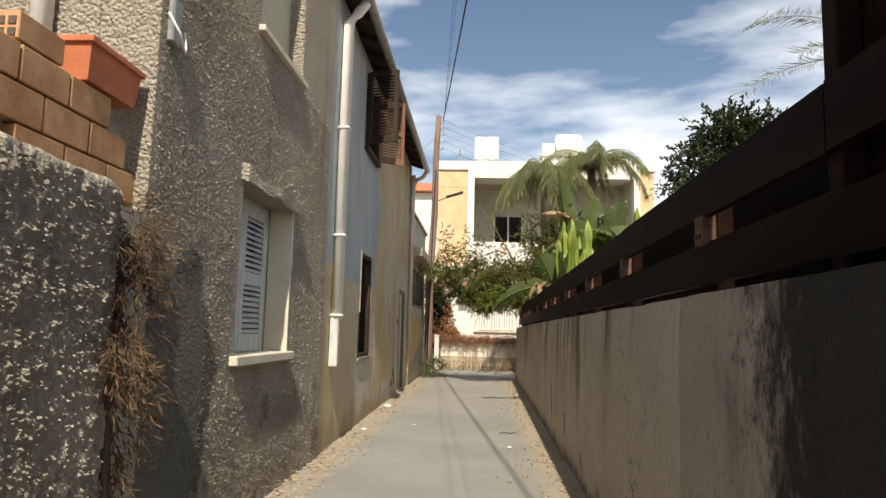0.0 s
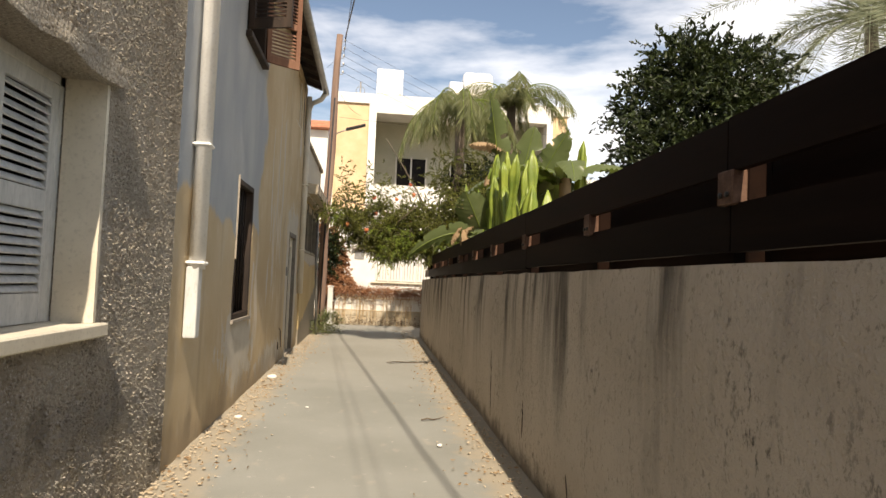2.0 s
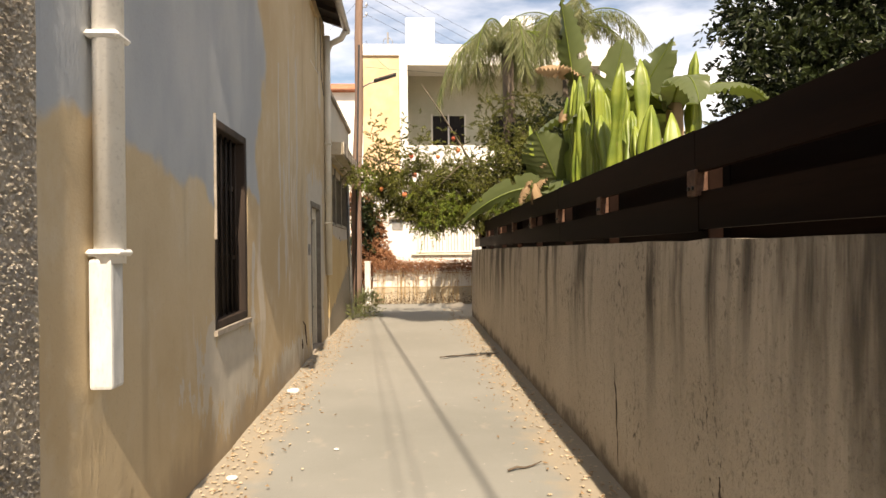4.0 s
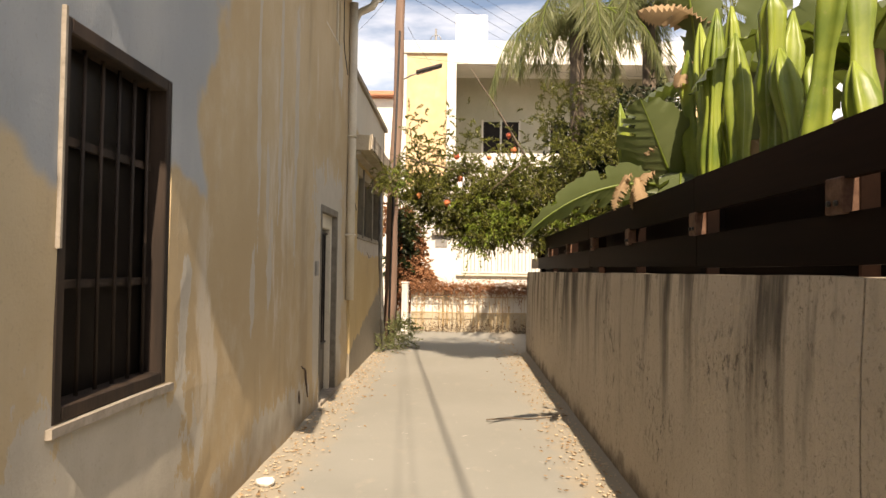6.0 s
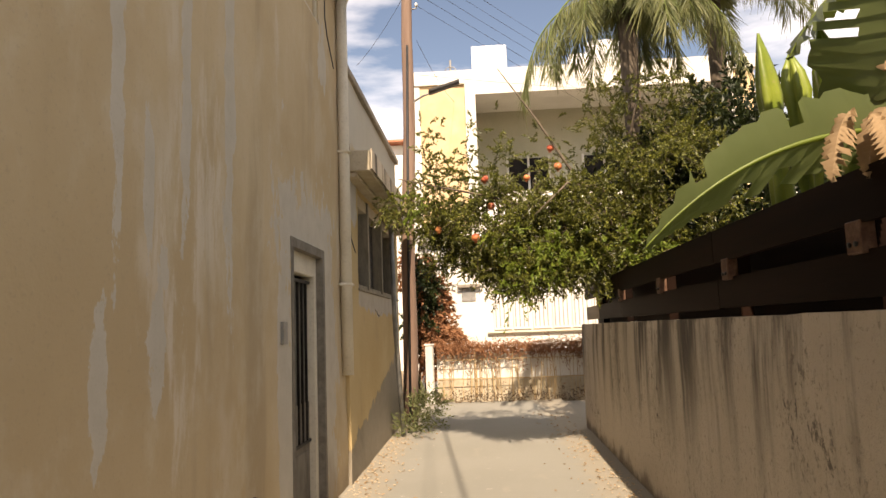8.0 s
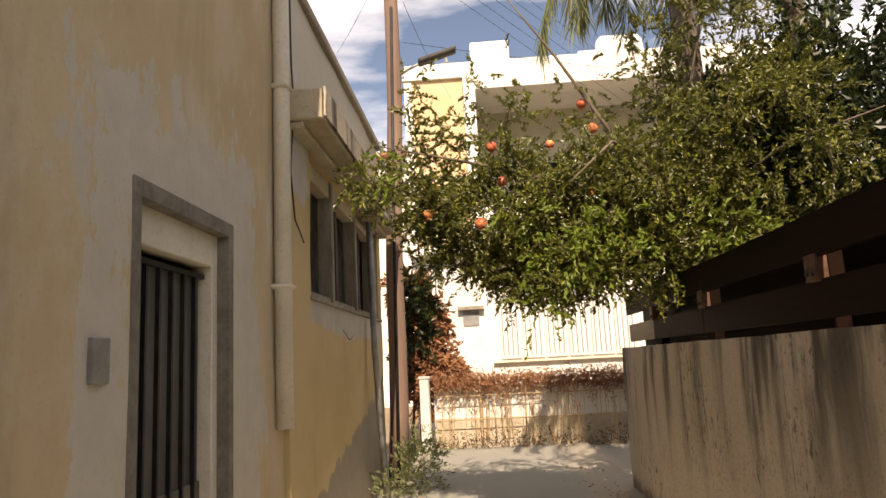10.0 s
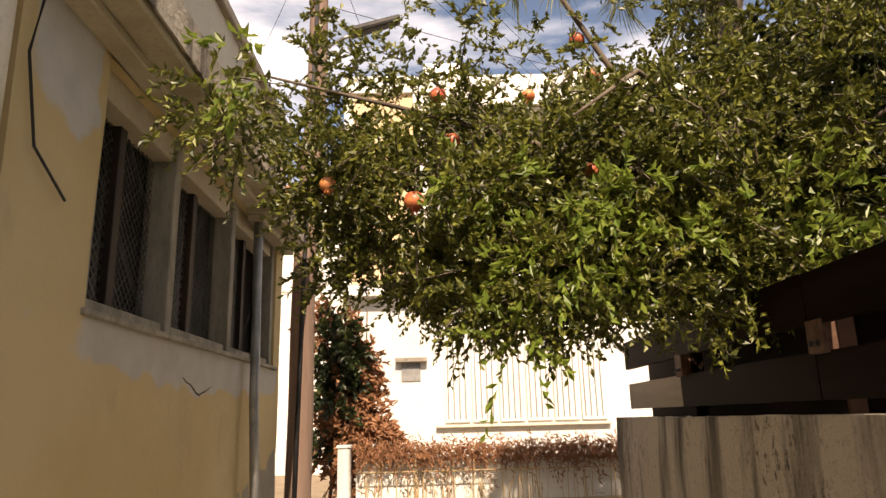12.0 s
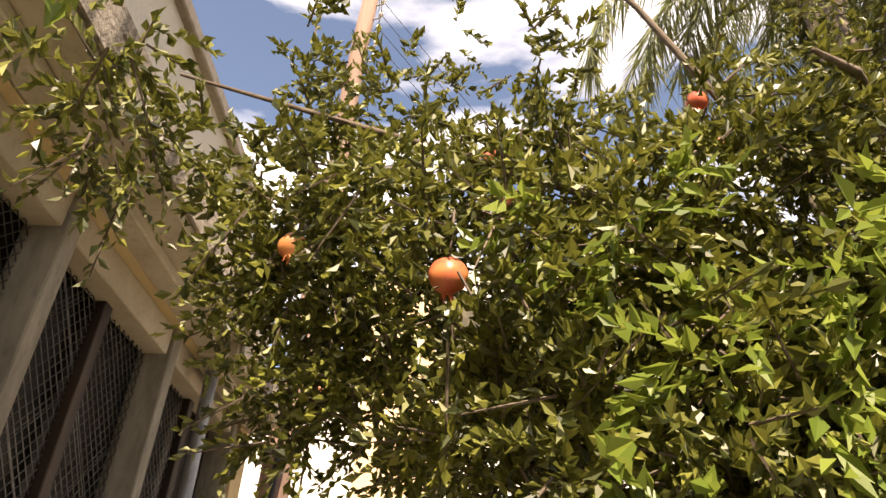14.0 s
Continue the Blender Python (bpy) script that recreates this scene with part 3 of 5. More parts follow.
def build_fence():
    f = thing("timber_fence", (1.0, 9.0, 1.47), "dark stained timber plank fence on the cement wall", "fence")
    base = lambda y: 1.50 - 0.05 * max(0.0, y) / 19.15
    joints = [-3.0, -0.4, 1.75, 4.42, 7.62, 10.55, 13.5, 16.45, 17.85, 18.9]
    for a, b in zip(joints, joints[1:]):
        for lo, hi, dx in ((0.055, 0.225, 0.055), (0.325, 0.515, 0.04)):
            pale = a > 17 and lo < 0.1
            bm = subdivided(block((0, a + 0.004, lo), (0.032, b - 0.004, hi)), 3)
            tilt = 0.006 * math.sin(a * 3 + lo * 9)
            warp(bm, lambda c: Vector((RIGHT(c.y) + dx + c.x, c.y, base(c.y) + c.z + tilt * (c.y - a) / 2 + 0.003 * noise.noise(Vector((c.y * 2, c.z, 5))))))
            part("plank", bm, M_PALETIMBER if pale else M_FENCE, f, "bleached pale plank" if pale else "")
    for y in (-2.0, -0.4, 1.2, 2.8, 4.42, 5.97, 7.64, 9.2, 10.55, 11.95, 13.3, 14.8, 16.4, 17.8):
        part("post", block((RIGHT(y) + 0.09, y - 0.045, base(y) - 0.02), (RIGHT(y) + 0.16, y + 0.045, base(y) + 0.50), 0.006), M_FENCE, f)
        bk = part("bracket", block((RIGHT(y) + 0.03, y - 0.05, base(y) + 0.215), (RIGHT(y) + 0.088, y + 0.05, base(y) + 0.335), 0.004), M_BRACKET, f, "rusty steel bracket")
        for d in (-0.022, 0.022):
            tube("bolt", [(RIGHT(y) + 0.022, y + d, base(y) + 0.25), (RIGHT(y) + 0.032, y + d, base(y) + 0.25)], 0.010, M_BLACK, bk, 8)
    for a, b in zip(joints, joints[1:]):
        for lo, hi in ((-0.06, 0.19), (0.195, 0.44)):
            bm = subdivided(block((0, a + 0.003, lo), (0.02, b - 0.003, hi)), 2)
            warp(bm, lambda c: Vector((RIGHT(c.y) + 0.205 + c.x, c.y, base(c.y) + c.z)))
            part("back_board", bm, M_FENCE, f)
    settle(f)
    g = thing("timber_gate_screen", (1.0, 0.2, 0), "tall dark timber screen beside the fence", "screen")
    for k in range(16):
        y = -2.3 + k * 0.255
        part("board", block((1.0, y, 1.4), (1.035, y + 0.25, 3.7), 0.004), M_FENCE, g)
    part("rail", block((1.036, -2.3, 3.3), (1.08, 1.77, 3.4)), M_FENCE, g)
    part("rail", block((1.036, -2.3, 2.2), (1.08, 1.77, 2.3)), M_FENCE, g)
    part("post", block((0.93, 1.70, 1.46), (1.0, 1.775, 3.7), 0.006), M_FENCE, g)
    settle(g)
    # small white mortar lumps left along the coping
    pieces = []
    for y in np.arange(1.0, 18.8, 0.09):
        if rng.random() < 0.5:
            r = rng.uniform(0.006, 0.02) * (0.6 + 0.6 * rng.random() ** 3)
            c = Vector((RIGHT(y) + 0.014 + r + rng.uniform(0.0, 0.02), y, base(y) - 0.004))
            bm = bmesh.new()
            bmesh.ops.create_icosphere(bm, subdivisions=1, radius=r)
            pieces.append(([c + Vector((v.co.x, v.co.y * 2.2, v.co.z * 0.7)) for v in bm.verts], [tuple(q.index for q in fc.verts) for fc in bm.faces]))
            bm.free()
    v, fc = joined(pieces)
    tagged(link("mortar_crumbs", mesh_of("mortar_crumbs", v, fc, M_WHITE)), "pale mortar crumbs along the wall coping", "rubble", kind="stuff")


build_fence()


# ---- left side ----
HOUSE1 = line_x((3.2, -1.66), (7.05, -1.655))
HOUSE2 = line_x((7.05, -1.672), (16.02, -1.735))
HOUSE3 = line_x((16.02, -1.70), (20.15, -1.72))


def louvred_leaf(name, y0, y1, z0, z1, x, parent, material, slat=0.042, label=""):
    """A louvred shutter leaf in the plane x, facing +x."""
    st, d = 0.07, 0.035
    leaf = part(name, block((x - d, y0, z0), (x, y0 + st, z1), 0.004), material, parent, label)
    part("stile", block((x - d, y1 - st, z0), (x, y1, z1), 0.004), material, leaf)
    for a, b in ((z0, z0 + 0.14), ((z0 + z1) / 2 - 0.05, (z0 + z1) / 2 + 0.05), (z1 - 0.08, z1)):
        part("rail", block((x - d + 0.002, y0 + st, a), (x - 0.002, y1 - st, b), 0.003), material, leaf)
    for a, b in ((z0 + 0.14, (z0 + z1) / 2 - 0.05), ((z0 + z1) / 2 + 0.05, z1 - 0.08)):
        n = int((b - a) / slat)
        me = None
        for k in range(n):
            z = a + (k + 0.5) * (b - a) / n
            if me is None:
                bm = block((-0.016, y0 + st - y0, -0.004), (0.016, y1 - st - y0, 0.004))
                warp(bm, lambda c: Vector((c.x * 0.75 + c.z * 0.6, c.y, c.z * 0.75 - c.x * 0.95)))
                me = bpy.data.meshes.new("slat")
                bm.to_mesh(me)
                bm.free()
                me.materials.append(material)
            s = link("slat", me, leaf)
            s.location = (x - d / 2, y0, z)
            s.rotation_euler = (0, rng.normal(0, 0.05), 0)
    return leaf


def build_house_one():
    h = thing("rough_house", (-3.5, 5.0, 0), "old house with rough brown grey rendered walls", "house")
    win, up = (4.52, 5.75, 1.11, 2.34), (4.70, 5.85, 3.55, 5.0)
    link("wall", wall_mesh("wall", HOUSE1, 3.2, 7.05, -0.05, 6.3, 0.32, [win, up], M_ROUGH, 0.12, 0.006), h)
    part("gable_wall", block((-6.0, 3.2, -0.05), (-1.985, 3.5, 6.3)), M_ROUGH, h)
    part("back_wall", block((-6.3, 3.2, -0.05), (-6.0, 7.05, 6.3)), M_ROUGH, h)
    part("roof", block((-6.3, 3.1, 6.3), (-1.55, 7.05, 6.5)), M_MORTAR, h)
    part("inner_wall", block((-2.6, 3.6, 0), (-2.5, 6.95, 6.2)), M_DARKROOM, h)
    w = part("window", block((-1.98, win[0], win[2]), (-1.88, win[0] + 0.05, win[3])), M_SHUTTER, h)
    part("sill", warp(subdivided(block((-1.95, win[0] - 0.08, win[2] - 0.055), (-1.60, win[1] + 0.07, win[2] + 0.012), 0.008), 2), lambda c: c + Vector((0, 0, 0.006 * noise.noise(c * 6)))), M_CREAM, w, "cracked cream sill")
    for lo, hi in (((-1.97, win[0], win[3] - 0.05), (-1.86, win[1], win[3])), ((-1.97, win[1] - 0.05, win[2]), (-1.86, win[1], win[3]))):
        part("frame", block(lo, hi, 0.004), M_SHUTTER, w)
    mid = (win[0] + win[1]) / 2
    louvred_leaf("shutter", win[0] + 0.05, mid - 0.003, win[2] + 0.015, win[3] - 0.05, -1.86, h, M_SHUTTER, 0.042, "closed grey louvred shutter with flaking paint")
    louvred_leaf("shutter", mid + 0.003, win[1] - 0.05, win[2] + 0.015, win[3] - 0.05, -1.86, h, M_SHUTTER, 0.042, "closed grey louvred shutter with flaking paint")
    # smooth plaster reveal and broken lintel edge
    part("reveal", block((-1.85, win[1] - 0.012, win[2] + 0.012), (-1.648, win[1] + 0.02, win[3])), M_CREAM, w, "cream painted reveal")
    bm = subdivided(block((-1.665, win[0] - 0.05, win[3] - 0.015), (-1.60, win[1] + 0.10, win[3] + 0.10)), 5)
    warp(bm, lambda c: c + Vector((0.02 * noise.noise(c * 9), 0, 0.03 * noise.noise(c * 7))))
    part("lintel", bm, M_ROUGH, w, "chipped rough rendered lintel")
    u = part("window", block((-1.86, up[0], up[2]), (-1.80, up[1], up[3])), M_SHADEWALL, h, "shuttered upper window")
    part("sill", block((-1.9, up[0] - 0.05, up[2] - 0.05), (-1.61, up[1] + 0.05, up[2]), 0.006), M_CREAM, u)
    # light pipe stub and cable hook at the corner
    tube("pipe", [(-2.26, 3.14, 2.3), (-2.26, 3.14, 6.2)], 0.055, M_WHITEPIPE, h, 12, "white downpipe")
    tube("cable_hook", [(-1.64, 3.24, 2.95), (-1.60, 3.3, 2.86), (-1.60, 3.37, 2.78), (-1.62, 3.42, 2.83), (-1.64, 3.43, 2.92)], 0.007, M_WHITEPIPE, h, 6)
    part("junction_box", block((-1.66, 3.26, 2.8), (-1.62, 3.36, 3.05), 0.01), M_STEEL, h, "dark broken meter box")
    settle(h)


build_house_one()


def build_house_two():
    h = thing("plaster_house", (-3.5, 11.5, 0), "two storey house with faded grey and ochre plaster", "house")
    w2, door, up = (9.35, 10.28, 0.92, 2.40), (14.16, 15.06, 0.0, 2.10), (9.32, 10.36, 3.92, 5.0)
    blind = (14.28, 15.08, 4.16, 5.04)
    link("wall", wall_mesh("wall", HOUSE2, 7.055, 16.02, -0.05, 5.22, 0.32, [w2, door, up, blind], M_PLASTER, 0.22, 0.015), h)
    part("end_wall", block((-6.0, 15.72, -0.05), (-2.07, 16.0, 5.2)), M_PLASTER, h)
    part("back_wall", block((-6.3, 7.06, -0.05), (-6.0, 16.0, 5.2)), M_PLASTER, h)
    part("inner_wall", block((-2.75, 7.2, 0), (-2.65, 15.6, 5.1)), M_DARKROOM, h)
    roof = part("roof", warp(block((-6.3, 7.06, 5.2), (-1.42, 16.1, 5.3)), lambda c: Vector((c.x, c.y, c.z + (-1.42 - c.x) * 0.35))), M_OLDWOOD, h, "dark overhanging eaves")
    for k in range(15):
        y = 7.35 + k * 0.6
        part("rafter", warp(block((-1.9, y, 5.12), (-1.45, y + 0.06, 5.2)), lambda c: Vector((c.x, c.y, c.z + (-1.42 - c.x) * 0.35))), M_OLDWOOD, roof)
    tube("gutter", [(-1.37, 7.1, 5.2), (-1.37, 16.1, 5.16)], 0.06, M_STEEL, h, 10, "grey roof gutter")
    tube("downpipe", [(-1.37, 15.95, 5.13), (-1.45, 15.92, 4.98), (-1.62, 15.88, 4.88), (-1.68, 15.87, 4.7), (-1.68, 15.87, 3.2)], 0.05, M_CREAM, h, 10)
    p = tube("drainpipe", [(-1.40, 7.5, 5.16), (-1.50, 7.5, 5.02), (-1.60, 7.5, 4.9), (-1.60, 7.5, 1.42)], 0.062, M_WHITEPIPE, h, 14, "white painted drainpipe")
    part("lower_pipe", block((-1.665, 7.44, 0.90), (-1.57, 7.56, 1.44), 0.015, 2), M_SHUTTER, p, "grey pipe cover")
    for z in (1.45, 2.35, 3.6):
        part("collar", block((-1.672, 7.425, z), (-1.532, 7.575, z + 0.03), 0.012), M_WHITEPIPE, p)
    # barred dark window
    w = part("window", block((-1.86, w2[0], w2[2]), (-1.81, w2[1], w2[3])), M_GLASS, h, "dark wooden barred window")
    for lo, hi in (((w2[0], w2[2]), (w2[0] + 0.055, w2[3])), ((w2[1] - 0.055, w2[2]), (w2[1], w2[3])), ((w2[0] + 0.055, w2[3] - 0.06), (w2[1] - 0.055, w2[3])), ((w2[0] + 0.055, w2[2]), (w2[1] - 0.055, w2[2] + 0.06))):
        part("frame", block((-1.80, lo[0], lo[1]), (-1.69, hi[0], hi[1]), 0.006), M_OLDWOOD, w)
    for k in range(6):
        y = w2[0] + 0.12 + k * 0.138
        tube("bar", [(-1.755, y, w2[2] + 0.05), (-1.755, y, w2[3] - 0.05)], 0.009, M_OLDWOOD, w, 6)
    for z in (1.40, 1.95):
        part("crossbar", block((-1.782, w2[0] + 0.05, z), (-1.767, w2[1] - 0.05, z + 0.035)), M_OLDWOOD, w)
    part("sill", warp(subdivided(block((-1.70, w2[0] - 0.04, w2[2] - 0.04), (-1.665, w2[1] + 0.04, w2[2] - 0.003)), 2), lambda c: c + Vector((0.006 * noise.noise(c * 8), 0, 0.01 * noise.noise(c * 7)))), M_MORTAR, w)
    part("stop_board", block((-1.70, w2[0] - 0.016, 1.55), (-1.672, w2[0] - 0.002, 2.42)), M_MORTAR, w, "thin pale edge strip")
    # upper window with opened shutters
    u = part("window", block((-1.95, up[0], up[2]), (-1.88, up[1], up[3])), M_GLASS, h, "dark upper window with open shutters")
    for a, b in ((up[0], up[0] + 0.06), (up[1] - 0.06, up[1])):
        part("frame", block((-1.85, a, up[2]), (-1.66, b, up[3]), 0.005), M_OLDWOOD, u)
    part("sill", block((-1.75, up[0] - 0.06, up[2] - 0.06), (-1.62, up[1] + 0.06, up[2]), 0.006), M_OLDWOOD, u)
    b = part("blind_window", block((-2.03, blind[0], blind[2]), (-1.765, blind[1], blind[3])), M_PLASTER, h, "blocked plastered window recess")
    for lo, hi in (((blind[0], blind[2]), (blind[0] + 0.05, blind[3])), ((blind[1] - 0.05, blind[2]), (blind[1], blind[3])), ((blind[0] + 0.05, blind[2]), (blind[1] - 0.05, blind[2] + 0.05))):
        part("frame", block((-1.764, lo[0], lo[1]), (-1.74, hi[0], hi[1]), 0.004), M_CREAM, b)
    # door with bars and a pale worn frame
    d = part("door", block((-1.870, door[0] + 0.075, 0.06), (-1.830, door[1] - 0.075, 0.92), 0.004), M_FRAME, h, "worn grey wooden door with vertical iron bars")
    part("pane", block((-1.865, door[0] + 0.075, 0.92), (-1.845, door[1] - 0.075, 1.90)), M_DOORPANE, d)
    for k in range(6):
        y = door[0] + 0.14 + k * 0.118
        part("bar", block((-1.835, y - 0.008, 0.62), (-1.815, y + 0.008, 1.885)), M_BLACK, d)
    for z in (0.60, 1.87):
        part("crossbar", block((-1.837, door[0] + 0.075, z), (-1.813, door[1] - 0.075, z + 0.022)), M_BLACK, d)
    part("panel", block((-1.828, door[0] + 0.17, 0.14), (-1.818, door[1] - 0.17, 0.55), 0.004), M_FRAME, d)
    for a, b in ((door[0], door[0] + 0.075), (door[1] - 0.075, door[1])):
        part("jamb", block((-1.88, a, 0), (-1.775, b, door[3]), 0.005), M_CREAM, d, "peeling cream jamb")
    part("head", block((-1.88, door[0] + 0.075, 1.93), (-1.775, door[1] - 0.075, door[3]), 0.005), M_CREAM, d)
    for lo, hi in (((door[0] - 0.05, 0.0), (door[0] + 0.012, door[3] + 0.06)), ((door[1] - 0.012, 0.0), (door[1] + 0.05, door[3] + 0.06)), ((door[0] + 0.012, door[3] - 0.012), (door[1] - 0.012, door[3] + 0.06))):
        part("surround", warp(subdivided(block((-1.80, lo[0], lo[1]), (-1.712, hi[0], hi[1]), 0.004), 2), lambda c: c + Vector((0.004 * noise.noise(c * 9), 0.004 * noise.noise(c * 7), 0))), M_CEMENT, d, "grey cement surround")
    part("threshold", block((-1.88, door[0] - 0.03, -0.02), (-1.69, door[1] + 0.03, 0.055), 0.008), M_MORTAR, d)
    part("letter_box", block((-1.735, 13.86, 1.40), (-1.70, 13.96, 1.55), 0.004), M_STEEL, h, "small grey box")
    # cable running up the wall
    tube("cable", [(-1.705, 15.22, 5.1), (-1.70, 15.22, 4.3), (-1.70, 15.3, 4.16), (-1.70, 15.55, 3.95)], 0.006, M_RUBBER, h, 6)
    settle(h)
    # opened louvred shutters stand out from the wall
    for y, lab in ((9.30, "open dark brown louvred shutter"), (10.38, "open faded red brown louvred shutter")):
        s = thing("shutter", (-1.66, y, 3.95), lab, "shutter", "upper window shutters")
        mat = M_OLDWOOD if y < 10 else M_REDWOOD
        part("stile", block((0, -0.02, 0), (0.06, 0.02, 1.05), 0.003), mat, s)
        part("stile", block((0.40, -0.02, 0), (0.46, 0.02, 1.05), 0.003), mat, s)
        for a, b in ((0, 0.09), (0.48, 0.56), (0.97, 1.05)):
            part("rail", block((0.06, -0.018, a), (0.40, 0.018, b)), mat, s)
        for k in range(20):
            z = 0.11 + k * 0.0435
            if 0.455 < z < 0.58:
                continue
            sl = part("slat", warp(block((0.06, -0.016, -0.004), (0.40, 0.016, 0.004)), lambda c: Vector((c.x, c.y * 0.75, c.z + c.y * 0.8))), mat, s)
            sl.location.z = z
        s.rotation_euler = (0, 0, radians(-14 if y < 10 else 38))


build_house_two()


def build_house_three():
    h = thing("yellow_house", (-3.5, 18.0, 0), "low yellow plaster house with a concrete window hood", "house")
    win = (16.62, 19.88, 1.93, 3.02)
    link("wall", wall_mesh("wall", HOUSE3, 16.025, 20.12, -0.05, 4.12, 0.30, [win], M_YELLOW, 0.2, 0.012), h)
    part("end_wall", block((-6.0, 19.85, -0.05), (-2.02, 20.12, 4.1)), M_YELLOW, h)
    part("back_wall", block((-6.3, 16.03, -0.05), (-6.0, 20.12, 4.1)), M_YELLOW, h)
    part("roof", block((-6.3, 16.03, 3.8), (-2.02, 19.84, 3.9)), M_MORTAR, h)
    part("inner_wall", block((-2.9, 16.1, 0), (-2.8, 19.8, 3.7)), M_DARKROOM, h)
    part("coping", warp(subdivided(block((-2.05, 16.04, 4.12), (-1.66, 20.14, 4.20), 0.008), 3), lambda c: c + Vector((0, 0, 0.012 * noise.noise(c * 4)))), M_MORTAR, h)
    for a, b, lo, hi, out in ((16.06, 18.84, 3.07, 3.29, -1.46), (18.85, 20.05, 2.99, 3.19, -1.50)):
        hood = part("hood", warp(subdivided(block((-1.72, a, lo), (out, b, hi), 0.010), 3), lambda c: c + Vector((0.006 * noise.noise(c * 5), 0, 0.010 * noise.noise(c * 6)))), M_TAN, h, "chipped concrete hood over the window")
        part("fascia", warp(subdivided(block((out + 0.008, a + 0.01, lo + 0.03), (out + 0.022, b - 0.01, hi + 0.012)), 4), lambda c: c + Vector((0.004 * noise.noise(c * 7), 0, 0.016 * noise.noise(c * 5)))), M_CONCRETE, hood, "grey stained hood edge")
        part("drip_band", block((-1.715, a + 0.03, lo - 0.05), (-1.60, b - 0.03, lo - 0.002), 0.006), M_TAN, hood)
    w = part("window", block((-1.93, win[0], win[2]), (-1.91, win[1], win[3])), M_GLASS, h, "wide dark window with grey frames and wire mesh")
    for y in (win[0], 17.52, 18.60, win[1] - 0.07):
        part("mullion", block((-1.90, y, win[2]), (-1.74, y + 0.085, win[3]), 0.006), M_WINFRAME, w)
    for y in (17.08, 18.10, 19.25):
        part("casement", block((-1.88, y - 0.035, win[2] + 0.05), (-1.83, y + 0.035, win[3] - 0.05), 0.004), M_OLDWOOD, w)
    for z0, z1, mat in ((win[2], win[2] + 0.06, M_WINFRAME), (win[3] - 0.14, win[3], M_TAN)):
        for a, b in ((16.71, 17.52), (17.61, 18.60), (18.69, 19.81)):
            part("rail", block((-1.89, a, z0), (-1.76, b, z1), 0.005), mat, w)
    part("sill", block((-1.75, win[0] - 0.03, win[2] - 0.03), (-1.68, win[1] + 0.03, win[2] - 0.002), 0.006), M_WINFRAME, w)
    for a, b in ((16.71, 17.05), (17.12, 17.52), (17.61, 18.06), (18.14, 18.60), (18.69, 19.21)):
        pieces = []
        zl, zh, xx = win[2] + 0.06, win[3] - 0.14, -1.865
        s = 0.052
        for sign in (1, -1):
            n = int((b - a + zh - zl) / s) + 2
            for k in range(-1, n):
                # diagonal strand clipped to the opening
                pts = []
                for z in (zl, zh):
                    y = (a + k * s - (z - zl)) if sign > 0 else (b - k * s + (z - zl))
                    pts.append([y, z])
                (y0, z0), (y1, z1) = pts
                t0, t1 = 0.0, 1.0
                dy = y1 - y0
                for lim, up_ in ((a, False), (b, True)):
                    t = (lim - y0) / dy
                    inside0 = (y0 <= b) if up_ else (y0 >= a)
                    if inside0:
                        if (y1 > b if up_ else y1 < a):
                            t1 = min(t1, t)
                    else:
                        t0 = max(t0, t)
                if t1 - t0 < 0.02:
                    continue
                f = lambda t: (xx, y0 + dy * t, z0 + (z1 - z0) * t)
                pieces.append(tube_data([f(t0), f(t1)], 0.0028, 3, False))
        v, fc = joined(pieces)
        link("wire_mesh", mesh_of("wire_mesh", v, fc, M_MESH), w, "galvanised diamond wire mesh")
    d = tube("drainpipe", [(-1.68, 15.86, 5.0), (-1.68, 15.86, 1.06)], 0.055, M_CREAM, h, 12, "cream square downpipe")
    for z in (1.9, 3.2):
        part("collar", block((-1.75, 15.795, z), (-1.615, 15.925, z + 0.03), 0.01), M_CREAM, d)
    tube("cable", [(-1.69, 16.12, 4.1), (-1.685, 16.12, 3.5), (-1.68, 16.16, 3.2), (-1.68, 16.10, 2.95), (-1.68, 16.05, 2.7), (-1.68, 16.14, 2.4), (-1.68, 16.36, 2.28)], 0.006, M_RUBBER, h, 6, "loose black cable")
    for y, hgt in ((18.85, 0.85), (18.2, 1.6)):
        tube("antenna_rod", [(-2.2, y, 3.9), (-2.2, y, 4.2 + hgt)], 0.02 if y > 18.5 else 0.008, M_STEEL, h, 6)
    settle(h)


build_house_three()


